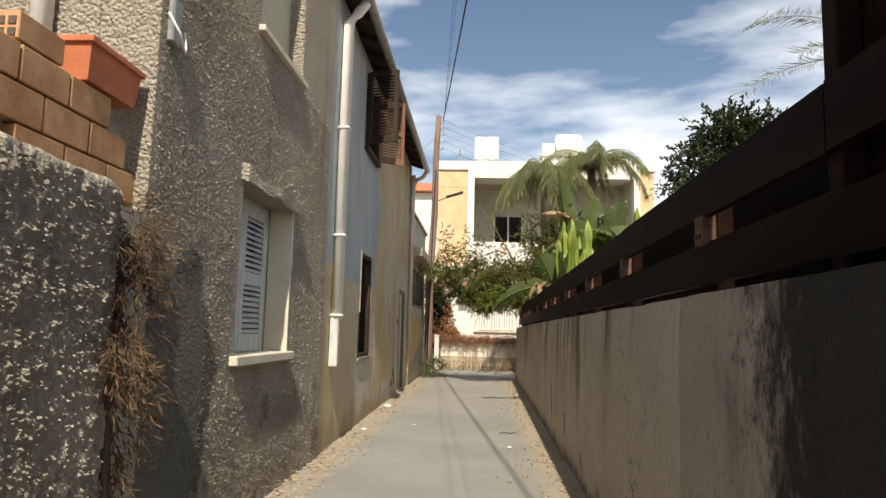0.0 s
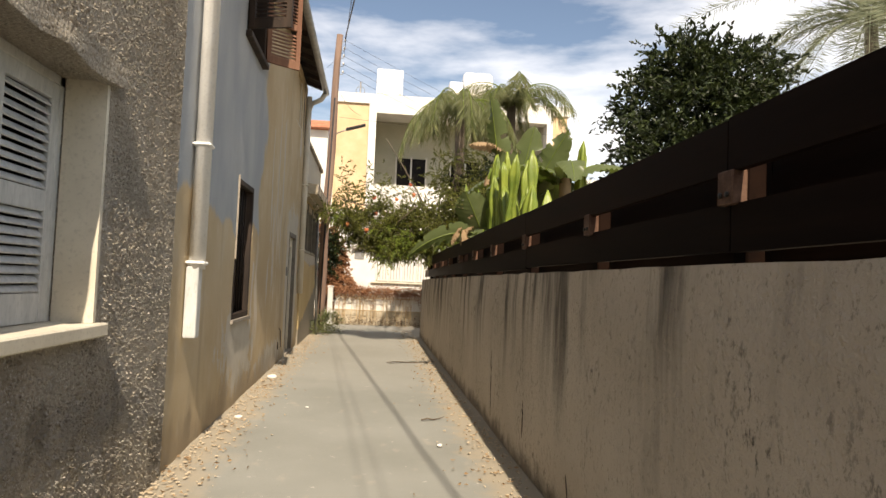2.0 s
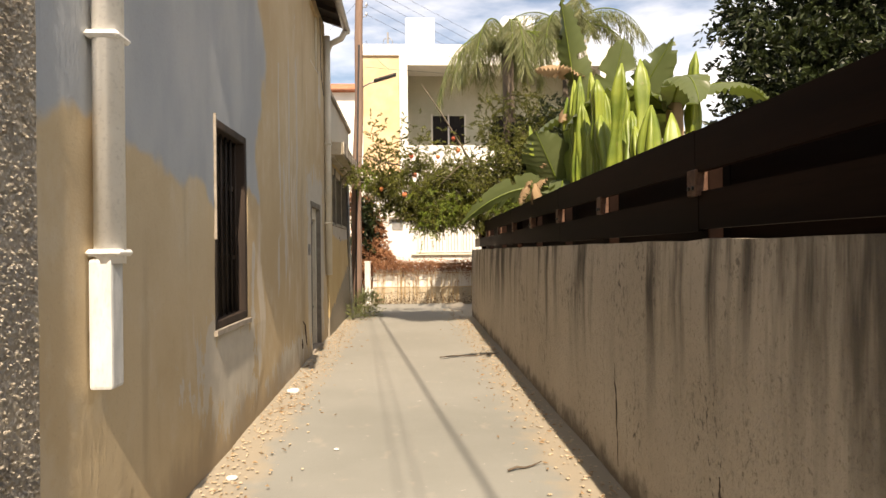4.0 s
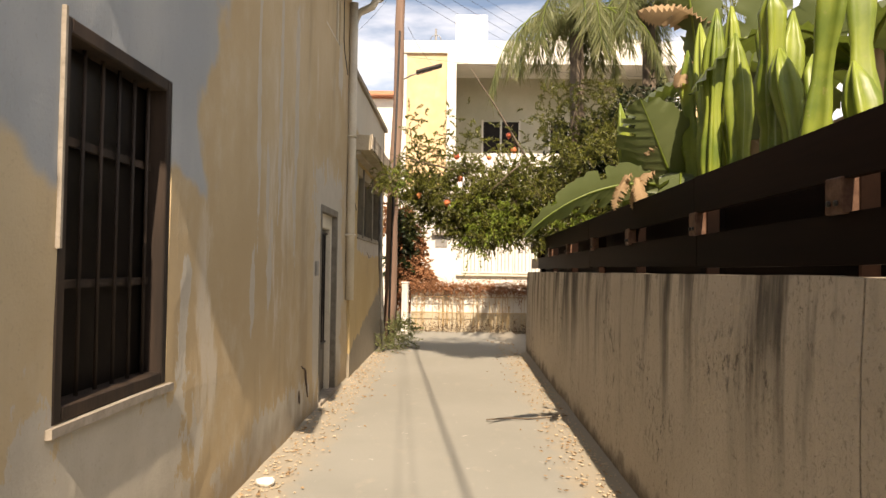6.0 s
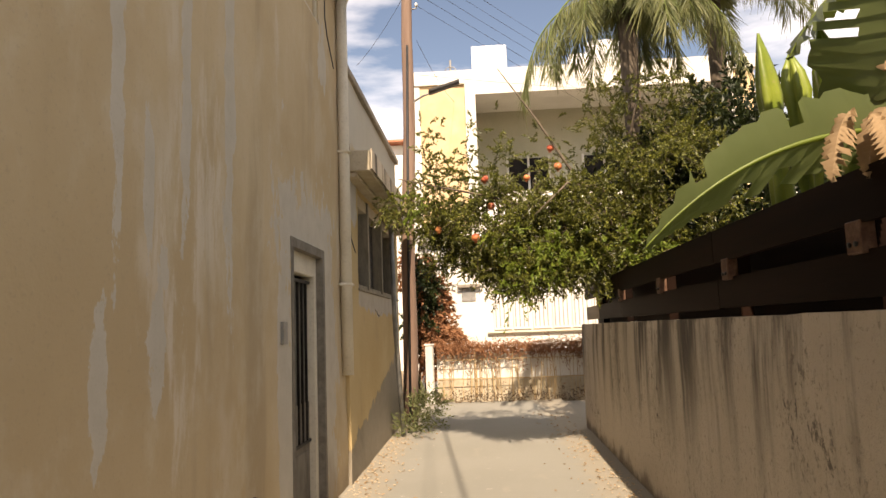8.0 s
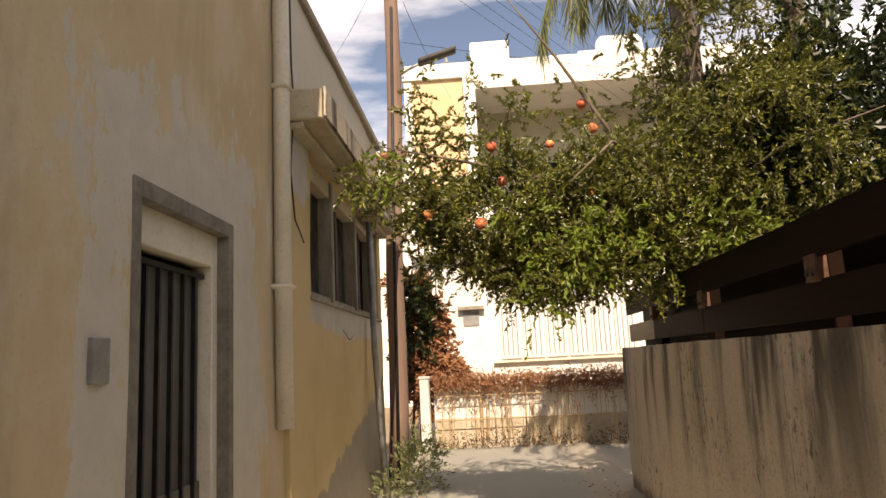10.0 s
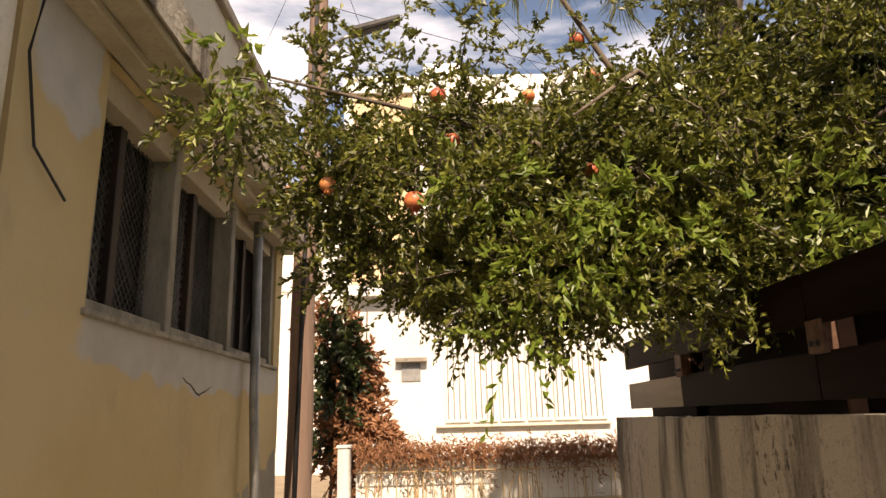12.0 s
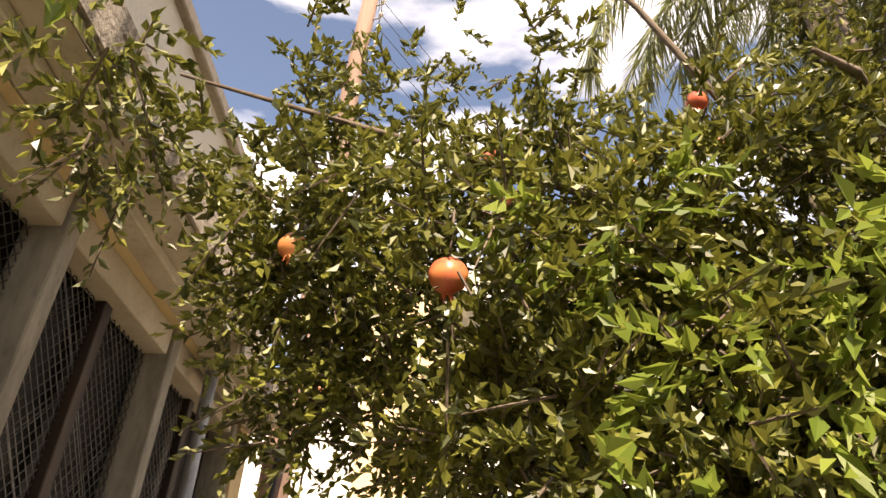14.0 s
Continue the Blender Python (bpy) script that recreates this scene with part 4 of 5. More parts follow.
def grit(name, face, y0, y1, z0, z1, per_m2, size, material, label, skip=()):
    """Grains of a sprayed render standing out from a wall face, as small pyramids."""
    n = int((y1 - y0) * (z1 - z0) * per_m2)
    y, z = rng.uniform(y0, y1, n), rng.uniform(z0, z1, n)
    keep = np.ones(n, bool)
    for a, b, c, d in skip:
        keep &= ~((y > a) & (y < b) & (z > c) & (z < d))
    thin = np.array([noise.noise(Vector((yy * 1.1, zz * 1.6, 20.0))) for yy, zz in zip(y, z)])
    keep &= rng.random(n) < 0.75 + thin * 0.8
    y, z = y[keep], z[keep]
    n = len(y)
    x = np.array([face(yy, zz) for yy, zz in zip(y, z)])
    s = size * rng.uniform(0.5, 1.3, n)
    v = np.zeros((n, 5, 3))
    for k in range(4):
        w = math.pi / 2 * k + rng.uniform(-0.5, 0.5, n)
        v[:, k, 0] = x - 0.004
        v[:, k, 1] = y + s * np.cos(w)
        v[:, k, 2] = z + s * np.sin(w)
    v[:, 4, 0] = x + s * rng.uniform(0.5, 1.1, n)
    v[:, 4, 1] = y + s * rng.normal(0, 0.25, n)
    v[:, 4, 2] = z + s * rng.normal(0, 0.25, n)
    k = np.arange(n)[:, None] * 5
    f = np.concatenate([k + [[a, (a + 1) % 4, 4]] for a in range(4)], 0)
    me = bpy.data.meshes.new(name)
    me.from_pydata(v.reshape(-1, 3).tolist(), [], f.tolist())
    me.materials.append(material)
    tagged(link(name, me), label, "render grit", kind="stuff")


def house_face(y, z):
    return HOUSE1(y) + 0.006 * (noise.noise(Vector((y * 1.3, z * 1.3, 3.0))) + 0.4 * noise.noise(Vector((y * 4, z * 4, 8.0))))


grit("wall_grit", house_face, 3.25, 7.04, 0.0, 3.5, 3600, 0.0115, M_ROUGH, "grains of sprayed render on the rough house wall", [(3.2, 4.0, 0.0, 1.65), (4.40, 5.86, 1.03, 2.46), (4.6, 5.9, 3.45, 3.6)])


def build_garden_wall():
    face = lambda y: -1.43
    n = 300
    bm = bmesh.new()
    cols = []
    for i in range(n + 1):
        y = -3.0 + 3.4 * i / 40 if i < 40 else 0.4 + 2.32 * (i - 40) / (n - 40)
        end = max(0.0, (y - 2.45) / 0.27)
        col = []
        for j in range(111):
            z = -0.05 + (1.90 - 0.05 * end ** 2 + 0.02 * noise.noise(Vector((y * 2, 0, 0))) + 0.05) * j / 110
            ww = 0.014 * noise.noise(Vector((y * 1.4, z * 1.4, 7))) + 0.010 * noise.noise(Vector((y * 6, z * 6, 2))) + 0.012 * noise.noise(Vector((y * 17, z * 17, 5))) + 0.011 * noise.noise(Vector((y * 36, z * 36, 9)))
            col.append(bm.verts.new((-1.43 + ww - 0.10 * end ** 2 - (0.03 if j == 110 else 0), y, z)))
        col.append(bm.verts.new((-1.70, y, 1.92)))
        col.append(bm.verts.new((-1.70, y, -0.05)))
        cols.append(col)
    for i in range(n):
        for j in range(112):
            bm.faces.new((cols[i][j], cols[i][j + 1], cols[i + 1][j + 1], cols[i + 1][j]))
    bm.faces.new(cols[-1])
    bm.faces.new(cols[0][::-1])
    bmesh.ops.recalc_face_normals(bm, faces=bm.faces)
    wl_ = part("wall_garden", bm, M_COARSE, smooth=True)
    tagged(wl_, "low garden wall with very coarse grey render", "wall", kind="structure")
    part("wall_garden_infill", subdivided(block((-1.75, 2.6, -0.05), (-1.62, 3.2, 1.86)), 3), M_COARSE)
    tagged(bpy.data.objects["wall_garden_infill"], "crumbling rendered joint between garden wall and house", "wall", kind="structure")
    def low_face(y, z):
        e = max(0.0, (y - 2.45) / 0.27)
        return -1.43 + 0.014 * noise.noise(Vector((y * 1.4, z * 1.4, 7))) + 0.010 * noise.noise(Vector((y * 6, z * 6, 2))) + 0.012 * noise.noise(Vector((y * 17, z * 17, 5))) + 0.011 * noise.noise(Vector((y * 36, z * 36, 9))) - 0.10 * e ** 2

    grit("garden_wall_grit", low_face, 0.6, 2.65, 0.0, 1.86, 5200, 0.013, M_COARSE, "coarse render lumps on the garden wall")
    # hollow clay bricks on top
    b = thing("brick_parapet", (-1.8, 1.5, 1.9), "unfinished parapet of orange hollow clay bricks", "brick wall")
    part("core", block((-1.86, -2.4, 1.88), (-1.79, 3.1, 2.36)), M_MORTAR, b, "mortar bed")
    for row in range(3):
        z = 1.92 + row * 0.155
        y = -2.4 + (0.16 if row % 2 else 0)
        while y < (3.0 if row < 2 else 2.85):
            if not (row == 0 and 2.0 < y < 2.3):
                part("brick", warp(block((-1.885, y, z), (-1.735, y + 0.305, z + 0.145), 0.005), lambda c: c + Vector((rng.normal(0, 0.001), 0, 0))), M_BRICK, b)
            y += 0.315
    loose = part("brick", block((-1.89, 2.30, 2.388), (-1.74, 2.58, 2.50), 0.004), M_BRICK, b)
    # Thin dark plates on the brick end paint the shade inside its holes.
    for i in range(3):
        for j in range(2):
            part("hollow", block((-1.875 + i * 0.046, 2.295, 2.397 + j * 0.046), (-1.845 + i * 0.046, 2.3, 2.428 + j * 0.046)), M_DARKROOM, loose)
    settle(b)
    # terracotta trough
    p = thing("planter", (-1.80, 2.92, 2.386), "rectangular terracotta planter on the brick parapet", "planter")
    bm = block((-0.11, -0.26, 0), (0.11, 0.26, 0.26))
    top = [f for f in bm.faces if f.normal.z > 0.9]
    for v in bm.verts:
        if v.co.z < 0.1:
            v.co.x *= 0.8
            v.co.y *= 0.9
    r = bmesh.ops.inset_region(bm, faces=top, thickness=0.018)
    bmesh.ops.translate(bm, verts=top[0].verts, vec=(0, 0, -0.10))
    part("pot", bm, M_TERRA, p)
    for lo, hi in (((-0.125, -0.275, 0.225), (0.125, -0.258, 0.265)), ((-0.125, 0.258, 0.225), (0.125, 0.275, 0.265)), ((-0.125, -0.258, 0.225), (-0.108, 0.258, 0.265)), ((0.108, -0.258, 0.225), (0.125, 0.258, 0.265))):
        part("rim", block(lo, hi, 0.004), M_TERRA, p)
    p.scale = (0.9, 0.85, 0.72)
    # dry roots hanging in the joint
    c = thing("dry_creeper", (-1.55, 2.85, 0), "dry brown creeper roots hanging down the wall joint", "creeper")
    pts, ways, _ = twigs([(90, (-1.50, 2.72, 1.72), (0.09, 0.14, 0.18)), (90, (-1.45, 2.66, 1.25), (0.08, 0.12, 0.16)), (70, (-1.52, 2.78, 0.95), (0.06, 0.08, 0.4)), (60, (-1.52, 2.85, 1.5), (0.07, 0.12, 0.3))], 14, 0.16, 1.0)
    v, f = leaf_cloud(pts, ways, 0.07, 0.006, 0.5)
    leaves_object("root_tangle", v, f, M_DRYROOT, c)
    for k in range(7):
        y = 2.68 + 0.035 * k
        tube("stem", [(-1.50 - 0.02 * k, y, -0.02), (-1.48 - 0.02 * k, y + 0.03 * math.sin(k), 0.6), (-1.50 - 0.02 * k, y - 0.03 * math.sin(k * 2), 1.2), (-1.52 - 0.015 * k, y - 0.03, 1.85)], [0.022, 0.018, 0.014, 0.008], M_BARK, c, 6)
    settle(c)


build_garden_wall()


# ---- far end: pole, street furniture, white house ----
POLE_BASE, POLE_TOP = Vector((-1.62, 20.4, 0)), Vector((-1.43, 20.4, 7.95))


def build_pole():
    p = thing("utility_pole", tuple(POLE_BASE), "brown wooden utility pole beside the yellow house", "utility pole")
    pts = [POLE_BASE.lerp(POLE_TOP, k / 10) + Vector((0.02 * math.sin(k * 1.3), 0, 0)) for k in range(11)]
    tube("shaft", pts, [0.125 - 0.004 * k for k in range(11)], M_POLE, p, 14)
    for k in range(5):
        z = 7.75 - k * 0.22
        a = POLE_BASE.lerp(POLE_TOP, z / 7.95)
        arm = tube("pin", [a, a + Vector((0.16, -0.05, 0.0)), a + Vector((0.16, -0.05, 0.05))], 0.010, M_STEEL, p, 6)
        tube("insulator", [a + Vector((0.16, -0.05, 0.03)), a + Vector((0.16, -0.05, 0.07)), a + Vector((0.16, -0.05, 0.10))], [0.022, 0.03, 0.015], M_WHITEPIPE, arm, 8)
    a = POLE_BASE.lerp(POLE_TOP, 5.2 / 7.95)
    tube("lamp_arm", [a, a + Vector((0.25, -0.05, 0.12)), a + Vector((0.42, -0.08, 0.18))], 0.018, M_STEEL, p, 8)
    bm = block((-0.26, -0.07, -0.04), (0.26, 0.07, 0.04), 0.03, 2)
    warp(bm, lambda c: Vector((c.x, c.y * (1.0 - 0.5 * c.x), c.z)) )
    warp(bm, lambda c: a + Vector((0.62, -0.1, 0.24)) + Vector((c.x, c.y, c.z + c.x * 0.3)))
    part("lamp_head", bm, M_BLACK, p, "dark street lamp head")
    tube("conduit", [(-1.60, 20.27, 0.0), (-1.55, 20.29, 3.0), (-1.47, 20.30, 6.2)], 0.022, M_RUBBER, p, 6)
    settle(p)
    for dx, y, top, r, m, lab in ((-1.63, 18.95, 2.97, 0.035, M_STEEL, "grey steel conduit down the yellow wall"), (-1.90, 20.30, 4.2, 0.06, M_OLDWOOD, "dark weathered post by the house corner")):
        tagged(tube("conduit_pipe", [(dx + 0.08, y, -0.02), (dx, y, 1.6), (dx - 0.02, y, top)], r, m, None, 10), lab, "pipe")


build_pole()


def build_wires():
    at = lambda z: POLE_BASE.lerp(POLE_TOP, z / 7.95) + Vector((0.16, -0.05, 0.1))
    spans = [(at(7.75), Vector((1.85, -9, 7.1))), (at(7.5), Vector((1.2, -9, 7.4))), (at(7.3), Vector((1.0, -9, 7.3)))]
    spans += [(at(7.7 - 0.22 * k), Vector((14.0, 44.0, 9.6 - 0.42 * k))) for k in range(5)]
    spans += [(at(6.2), Vector((-0.9, 26.2, 7.2))), (at(5.6), Vector((7, 26.2, 7.0))), (at(7.4), Vector((-3.0, 24.0, 7.4)))]
    for i, (a, b) in enumerate(spans):
        sag = 0.35 if (b - a).length > 12 else 0.12
        pts = [a.lerp(b, t / 14) - Vector((0, 0, sag * 4 * (t / 14) * (1 - t / 14))) for t in range(15)]
        tagged(tube("overhead_wire", pts, 0.017 if i == 0 else 0.0038, M_RUBBER, None, 5), "black overhead wire strung from the wooden pole", "wire", "overhead wires")


build_wires()
FAC = 26.2


def build_white_house():
    h = thing("white_house", (2.4, 30, 0), "two storey white house with ochre panels and balcony", "house")
    part("wall", block((-1.95, FAC, -0.05), (6.65, FAC + 0.3, 3.6)), M_WHITE, h, "white ground floor wall")
    part("slab", block((-1.95, FAC - 0.25, 3.6), (6.65, FAC + 2.2, 3.8)), M_WHITE, h)
    for a, b in ((-1.78, -0.62), (6.02, 6.60)):
        part("ochre_panel", block((a, FAC - 0.02, 3.8), (b, FAC + 0.28, 7.62)), M_OCHRE, h, "ochre wall panel")
    part("corner_strip", block((-1.95, FAC - 0.06, 3.8), (-1.78, FAC + 0.3, 7.62)), M_WHITE, h)
    part("parapet", block((-1.98, FAC - 0.10, 7.62), (6.68, FAC + 0.3, 7.98), 0.01), M_WHITE, h)
    part("portal", block((-0.62, FAC - 0.22, 3.8), (-0.36, FAC + 0.3, 7.62)), M_WHITE, h)
    part("portal", block((5.80, FAC - 0.22, 3.8), (6.02, FAC + 0.3, 7.62)), M_WHITE, h)
    part("lintel", block((-0.36, FAC - 0.22, 7.28), (5.80, FAC + 0.3, 7.62)), M_WHITE, h)
    part("balcony_wall", block((-0.36, FAC - 0.2, 3.8), (5.80, FAC - 0.08, 4.75)), M_WHITE, h)
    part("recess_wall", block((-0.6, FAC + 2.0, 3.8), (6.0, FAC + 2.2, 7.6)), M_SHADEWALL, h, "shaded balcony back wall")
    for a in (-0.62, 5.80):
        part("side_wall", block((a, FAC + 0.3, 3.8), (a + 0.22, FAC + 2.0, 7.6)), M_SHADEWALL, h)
    part("roof", block((-1.95, FAC + 0.3, 7.5), (6.65, FAC + 8, 7.62)), M_WHITE, h)
    part("side_wall", block((-1.95, FAC + 0.3, -0.05), (-1.65, FAC + 8, 7.5)), M_WHITE, h)
    part("side_wall", block((6.35, FAC + 0.3, -0.05), (6.65, FAC + 8, 7.5)), M_WHITE, h)
    part("back_wall", block((-1.95, FAC + 8, -0.05), (6.65, FAC + 8.3, 7.62)), M_WHITE, h)
    for a in (0.5, 2.6, 4.3):
        d = part("balcony_door", block((a, FAC + 1.95, 3.85), (a + 1.1, FAC + 2.0, 6.1)), M_GLASS, h, "dark balcony door")
        for q in (a - 0.06, a + 0.52, a + 1.1):
            part("frame", block((q, FAC + 1.92, 3.85), (q + 0.06, FAC + 2.0, 6.15)), M_WHITE, d)
    v = part("vent", block((-0.90, FAC - 0.02, 2.09), (-0.56, FAC, 2.42)), M_STEEL, h, "small grey vent opening")
    part("vent_hood", block((-1.00, FAC - 0.14, 2.42), (-0.44, FAC, 2.50), 0.008), M_MORTAR, v)
    part("ledge", block((-0.3, FAC - 0.10, 1.28), (2.75, FAC, 1.33), 0.008), M_CREAM, h)
    for k in range(6):
        x = -0.14 + k * 0.48
        g = part("shutter_panel", block((x, FAC - 0.05, 1.36), (x + 0.44, FAC - 0.01, 2.75), 0.01), M_WHITE, h)
        for j in range(4):
            part("groove_bar", block((x + 0.05 + j * 0.10, FAC - 0.066, 1.42), (x + 0.07 + j * 0.10, FAC - 0.05, 2.7)), M_STEEL, g)
    settle(h)
    t = thing("water_tank", (0.3, FAC + 3.0, 7.62), "white square water tank on a roof stand", "water tank")
    part("tank", block((-0.42, FAC + 2.6, 8.75), (0.62, FAC + 3.6, 9.75), 0.04, 2), M_TANK, t)
    for dx in (-0.36, 0.5):
        for dy in (2.66, 3.48):
            part("leg", block((dx, FAC + dy, 7.62), (dx + 0.06, FAC + dy + 0.06, 8.75)), M_STEEL, t)
    settle(t)
    t = thing("roof_tank", (3.9, FAC + 4, 7.62), "round white water cylinder on a roof block", "water tank")
    v, f = tube_data([(3.2, FAC + 4, 9.75), (3.3, FAC + 4, 9.75), (4.3, FAC + 4, 9.75), (4.4, FAC + 4, 9.75)], [0.42, 0.52, 0.52, 0.42], 24)
    link("cylinder", mesh_of("cylinder", v, f, M_TANK, True), t)
    part("small_tank", block((2.6, FAC + 3.6, 9.15), (3.15, FAC + 4.2, 9.75), 0.05, 2), M_TANK, t)
    part("stand", block((2.6, FAC + 3.4, 7.62), (6.2, FAC + 4.6, 9.12), 0.02), M_WHITE, t)
    part("stand_slab", block((2.5, FAC + 3.3, 9.12), (6.3, FAC + 4.7, 9.2)), M_CREAM, t)
    settle(t)
    a = thing("antenna", (-1.0, FAC + 1, 7.62), "thin roof antenna with a ring", "antenna")
    tube("mast", [(-1.0, FAC + 1, 7.6), (-1.0, FAC + 1, 8.7)], 0.03, M_STEEL, a, 6)
    tube("ring", [(-1.0 + 0.16 * math.cos(w), FAC + 0.97, 8.35 + 0.16 * math.sin(w)) for w in np.linspace(0, 6.3, 14)], 0.012, M_STEEL, a, 5)
    settle(a)
    # house with red tiles further off
    r = thing("tiled_house", (-6.5, 36, 0), "distant white house with a red tiled roof", "house")
    part("wall", block((-11, 34, -0.05), (-2.6, 42, 8.3)), M_WHITE, r)
    for k in range(9):
        z = 8.3 + k * 0.13
        part("tile_course", block((-11.3, 33.6 + k * 0.45, z), (-2.4, 34.2 + k * 0.45, z + 0.10), 0.02), M_TILE, r)
    part("roof_core", warp(block((-11.2, 33.9, 8.3), (-2.5, 42, 8.35)), lambda c: Vector((c.x, c.y, c.z + 0.28 * (c.y - 33.9) - 0.05))), M_TILE, r)
    settle(r)
    for x0, x1, y0, y1, z1, lab in ((8.5, 16, 30, 40, 6.0, "pale flat roofed house behind the gardens"), (-12, -7.2, 22, 32, 5.0, "plain pale house across the street")):
        part("house", block((x0, y0, -0.05), (x1, y1, z1)), M_WHITE)
        tagged(bpy.context.scene.collection.objects[-1], lab, "house")


build_white_house()


def build_reed_fence():
    y0 = 22.9
    part("wall_street", block((-1.35, y0 + 0.12, -0.05), (9.0, y0 + 0.3, 0.98), 0.01), M_WHITE)
    tagged(bpy.data.objects["wall_street"], "low white street wall behind a reed screen", "wall", kind="structure")
    plinth = part("wall_street_plinth", warp(subdivided(block((-1.34, y0 + 0.10, -0.05), (9.0, y0 + 0.119, 0.46)), 4), lambda c: c + Vector((0, 0, 0.05 * noise.noise(c * 3) if c.z > 0.4 else 0))), M_TAN)
    tagged(plinth, "stained tan cement plinth of the street wall", "wall", kind="structure")
    f = thing("reed_fence", (1.0, y0, 0), "dry brown reed screen on the low white wall", "fence")
    pieces, top = [], []
    for k in range(190):
        x = -1.25 + 9.0 * rng.random()
        h = rng.uniform(0.55, 1.18)
        z0 = rng.uniform(-0.02, 0.25)
        pieces.append(tube_data([(x, y0 + rng.uniform(-0.05, 0.05), z0), (x + rng.normal(0, 0.03), y0 + rng.uniform(-0.05, 0.05), h)], rng.uniform(0.003, 0.008), 4, False))
    v, fc = joined(pieces)
    tagged(link("reeds", mesh_of("reeds", v, fc, M_REED), f), kind="stuff")
    n = 14000
    p = np.stack([rng.uniform(-1.3, 7.5, n), y0 + rng.normal(0, 0.10, n), 1.06 + rng.normal(0, 0.07, n)], 1)
    hang = rng.random(n) < 0.22
    p[hang, 2] -= np.abs(rng.normal(0, 0.22, n))[hang] * (0.4 + 0.6 * (np.sin(p[hang, 0] * 23.0) > 0.1))
    v, fc = leaf_cloud(p, np.tile([0, -0.1, -0.6], (n, 1)), 0.10, 0.018, 0.8)
    leaves_object("dead_vine", v, fc, M_TWIG, f, "tangle of dead brown vine on top")
    n = 2600
    p = np.stack([rng.uniform(-1.3, 7.5, n), y0 + rng.normal(-0.05, 0.10, n), np.abs(rng.normal(0, 0.13, n))], 1)
    v, fc = leaf_cloud(p, np.tile([0, -0.1, 0.5], (n, 1)), 0.09, 0.016, 0.8)
    leaves_object("dry_grass", v, fc, M_DRYROOT, f)
    for z in (0.45, 0.82):
        tube("lath", [(-1.3, y0 - 0.06, z), (7.6, y0 - 0.06, z + 0.02)], 0.008, M_REED, f, 5)
    settle(f)
    p = thing("gate_post", (-1.47, y0, 0), "white painted concrete gate post", "post")
    part("post", block((-1.56, y0 - 0.07, -0.03), (-1.40, y0 + 0.07, 1.12), 0.012), M_WHITE, p)
    part("cap", block((-1.575, y0 - 0.085, 1.12), (-1.385, y0 + 0.085, 1.16), 0.008), M_WHITE, p)
    settle(p)
    c = thing("dry_vine", (-1.6, 23.6, 0), "reddish brown climbing vine behind the gate post", "vine")
    pts, ways, _ = twigs([(300, (-1.5, 23.6, 1.9), (0.36, 0.3, 0.75)), (260, (-1.35, 23.4, 1.1), (0.5, 0.3, 0.6)), (90, (-1.75, 23.6, 2.7), (0.35, 0.3, 0.4))], 12, 0.2, 0.6)
    v, fc = leaf_cloud(pts, ways, 0.11, 0.055, 0.7)
    leaves_object("foliage", v, fc, M_TWIG, c)
    pts, ways, _ = twigs([(130, (-1.6, 23.3, 2.35), (0.28, 0.2, 0.5)), (60, (-1.75, 23.3, 1.5), (0.22, 0.2, 0.5))], 12, 0.2, 0.3)
    v, fc = leaf_cloud(pts, ways, 0.10, 0.06, 0.7)
    leaves_object("green_foliage", v, fc, M_DARKLEAF, c, "dark green ivy leaves")
    for k in range(5):
        tube("stem", [(-1.8 + 0.15 * k, 23.7, 0), (-1.7 + 0.1 * k, 23.6, 1.2), (-1.75 + 0.12 * k, 23.65, 3.0)], [0.03, 0.02, 0.01], M_BARK, c, 6)
    settle(c)
    w = thing("weeds", (-1.35, 19.9, 0), "pale green weeds at the foot of the pole", "weeds", kind="stuff")
    pts, ways, _ = twigs([(110, (-1.35, 19.8, 0.2), (0.3, 0.5, 0.25)), (60, (-1.45, 21.2, 0.2), (0.3, 0.5, 0.25)), (30, (-1.5, 18.9, 0.1), (0.12, 0.4, 0.12))], 10, 0.25, -0.6)
    pts[:, 2] = np.maximum(pts[:, 2], 0.01)
    v, fc = leaf_cloud(pts, ways, 0.06, 0.02, 0.6)
    leaves_object("weed_leaves", v, fc, M_WEED, w)
    settle(w)


build_reed_fence()


# ---- plants ----
def branch_tubes(stems, keep, base_r=0.004):
    pieces = []
    for p, q in stems:
        for a, b in zip(p[::keep], q[::keep]):
            pieces.append(tube_data([a, (a + b) / 2, b], [base_r, base_r * 0.8, base_r * 0.4], 4, False))
    return joined(pieces)


FRUIT = [(-0.24, 17.25, 2.86), (-0.43, 17.03, 2.47), (-0.85, 17.12, 2.59), (0.52, 17.45, 2.76), (-0.30, 17.5, 3.24), (0.21, 17.5, 3.23), (0.51, 17.5, 3.58), (0.59, 17.5, 3.35)]


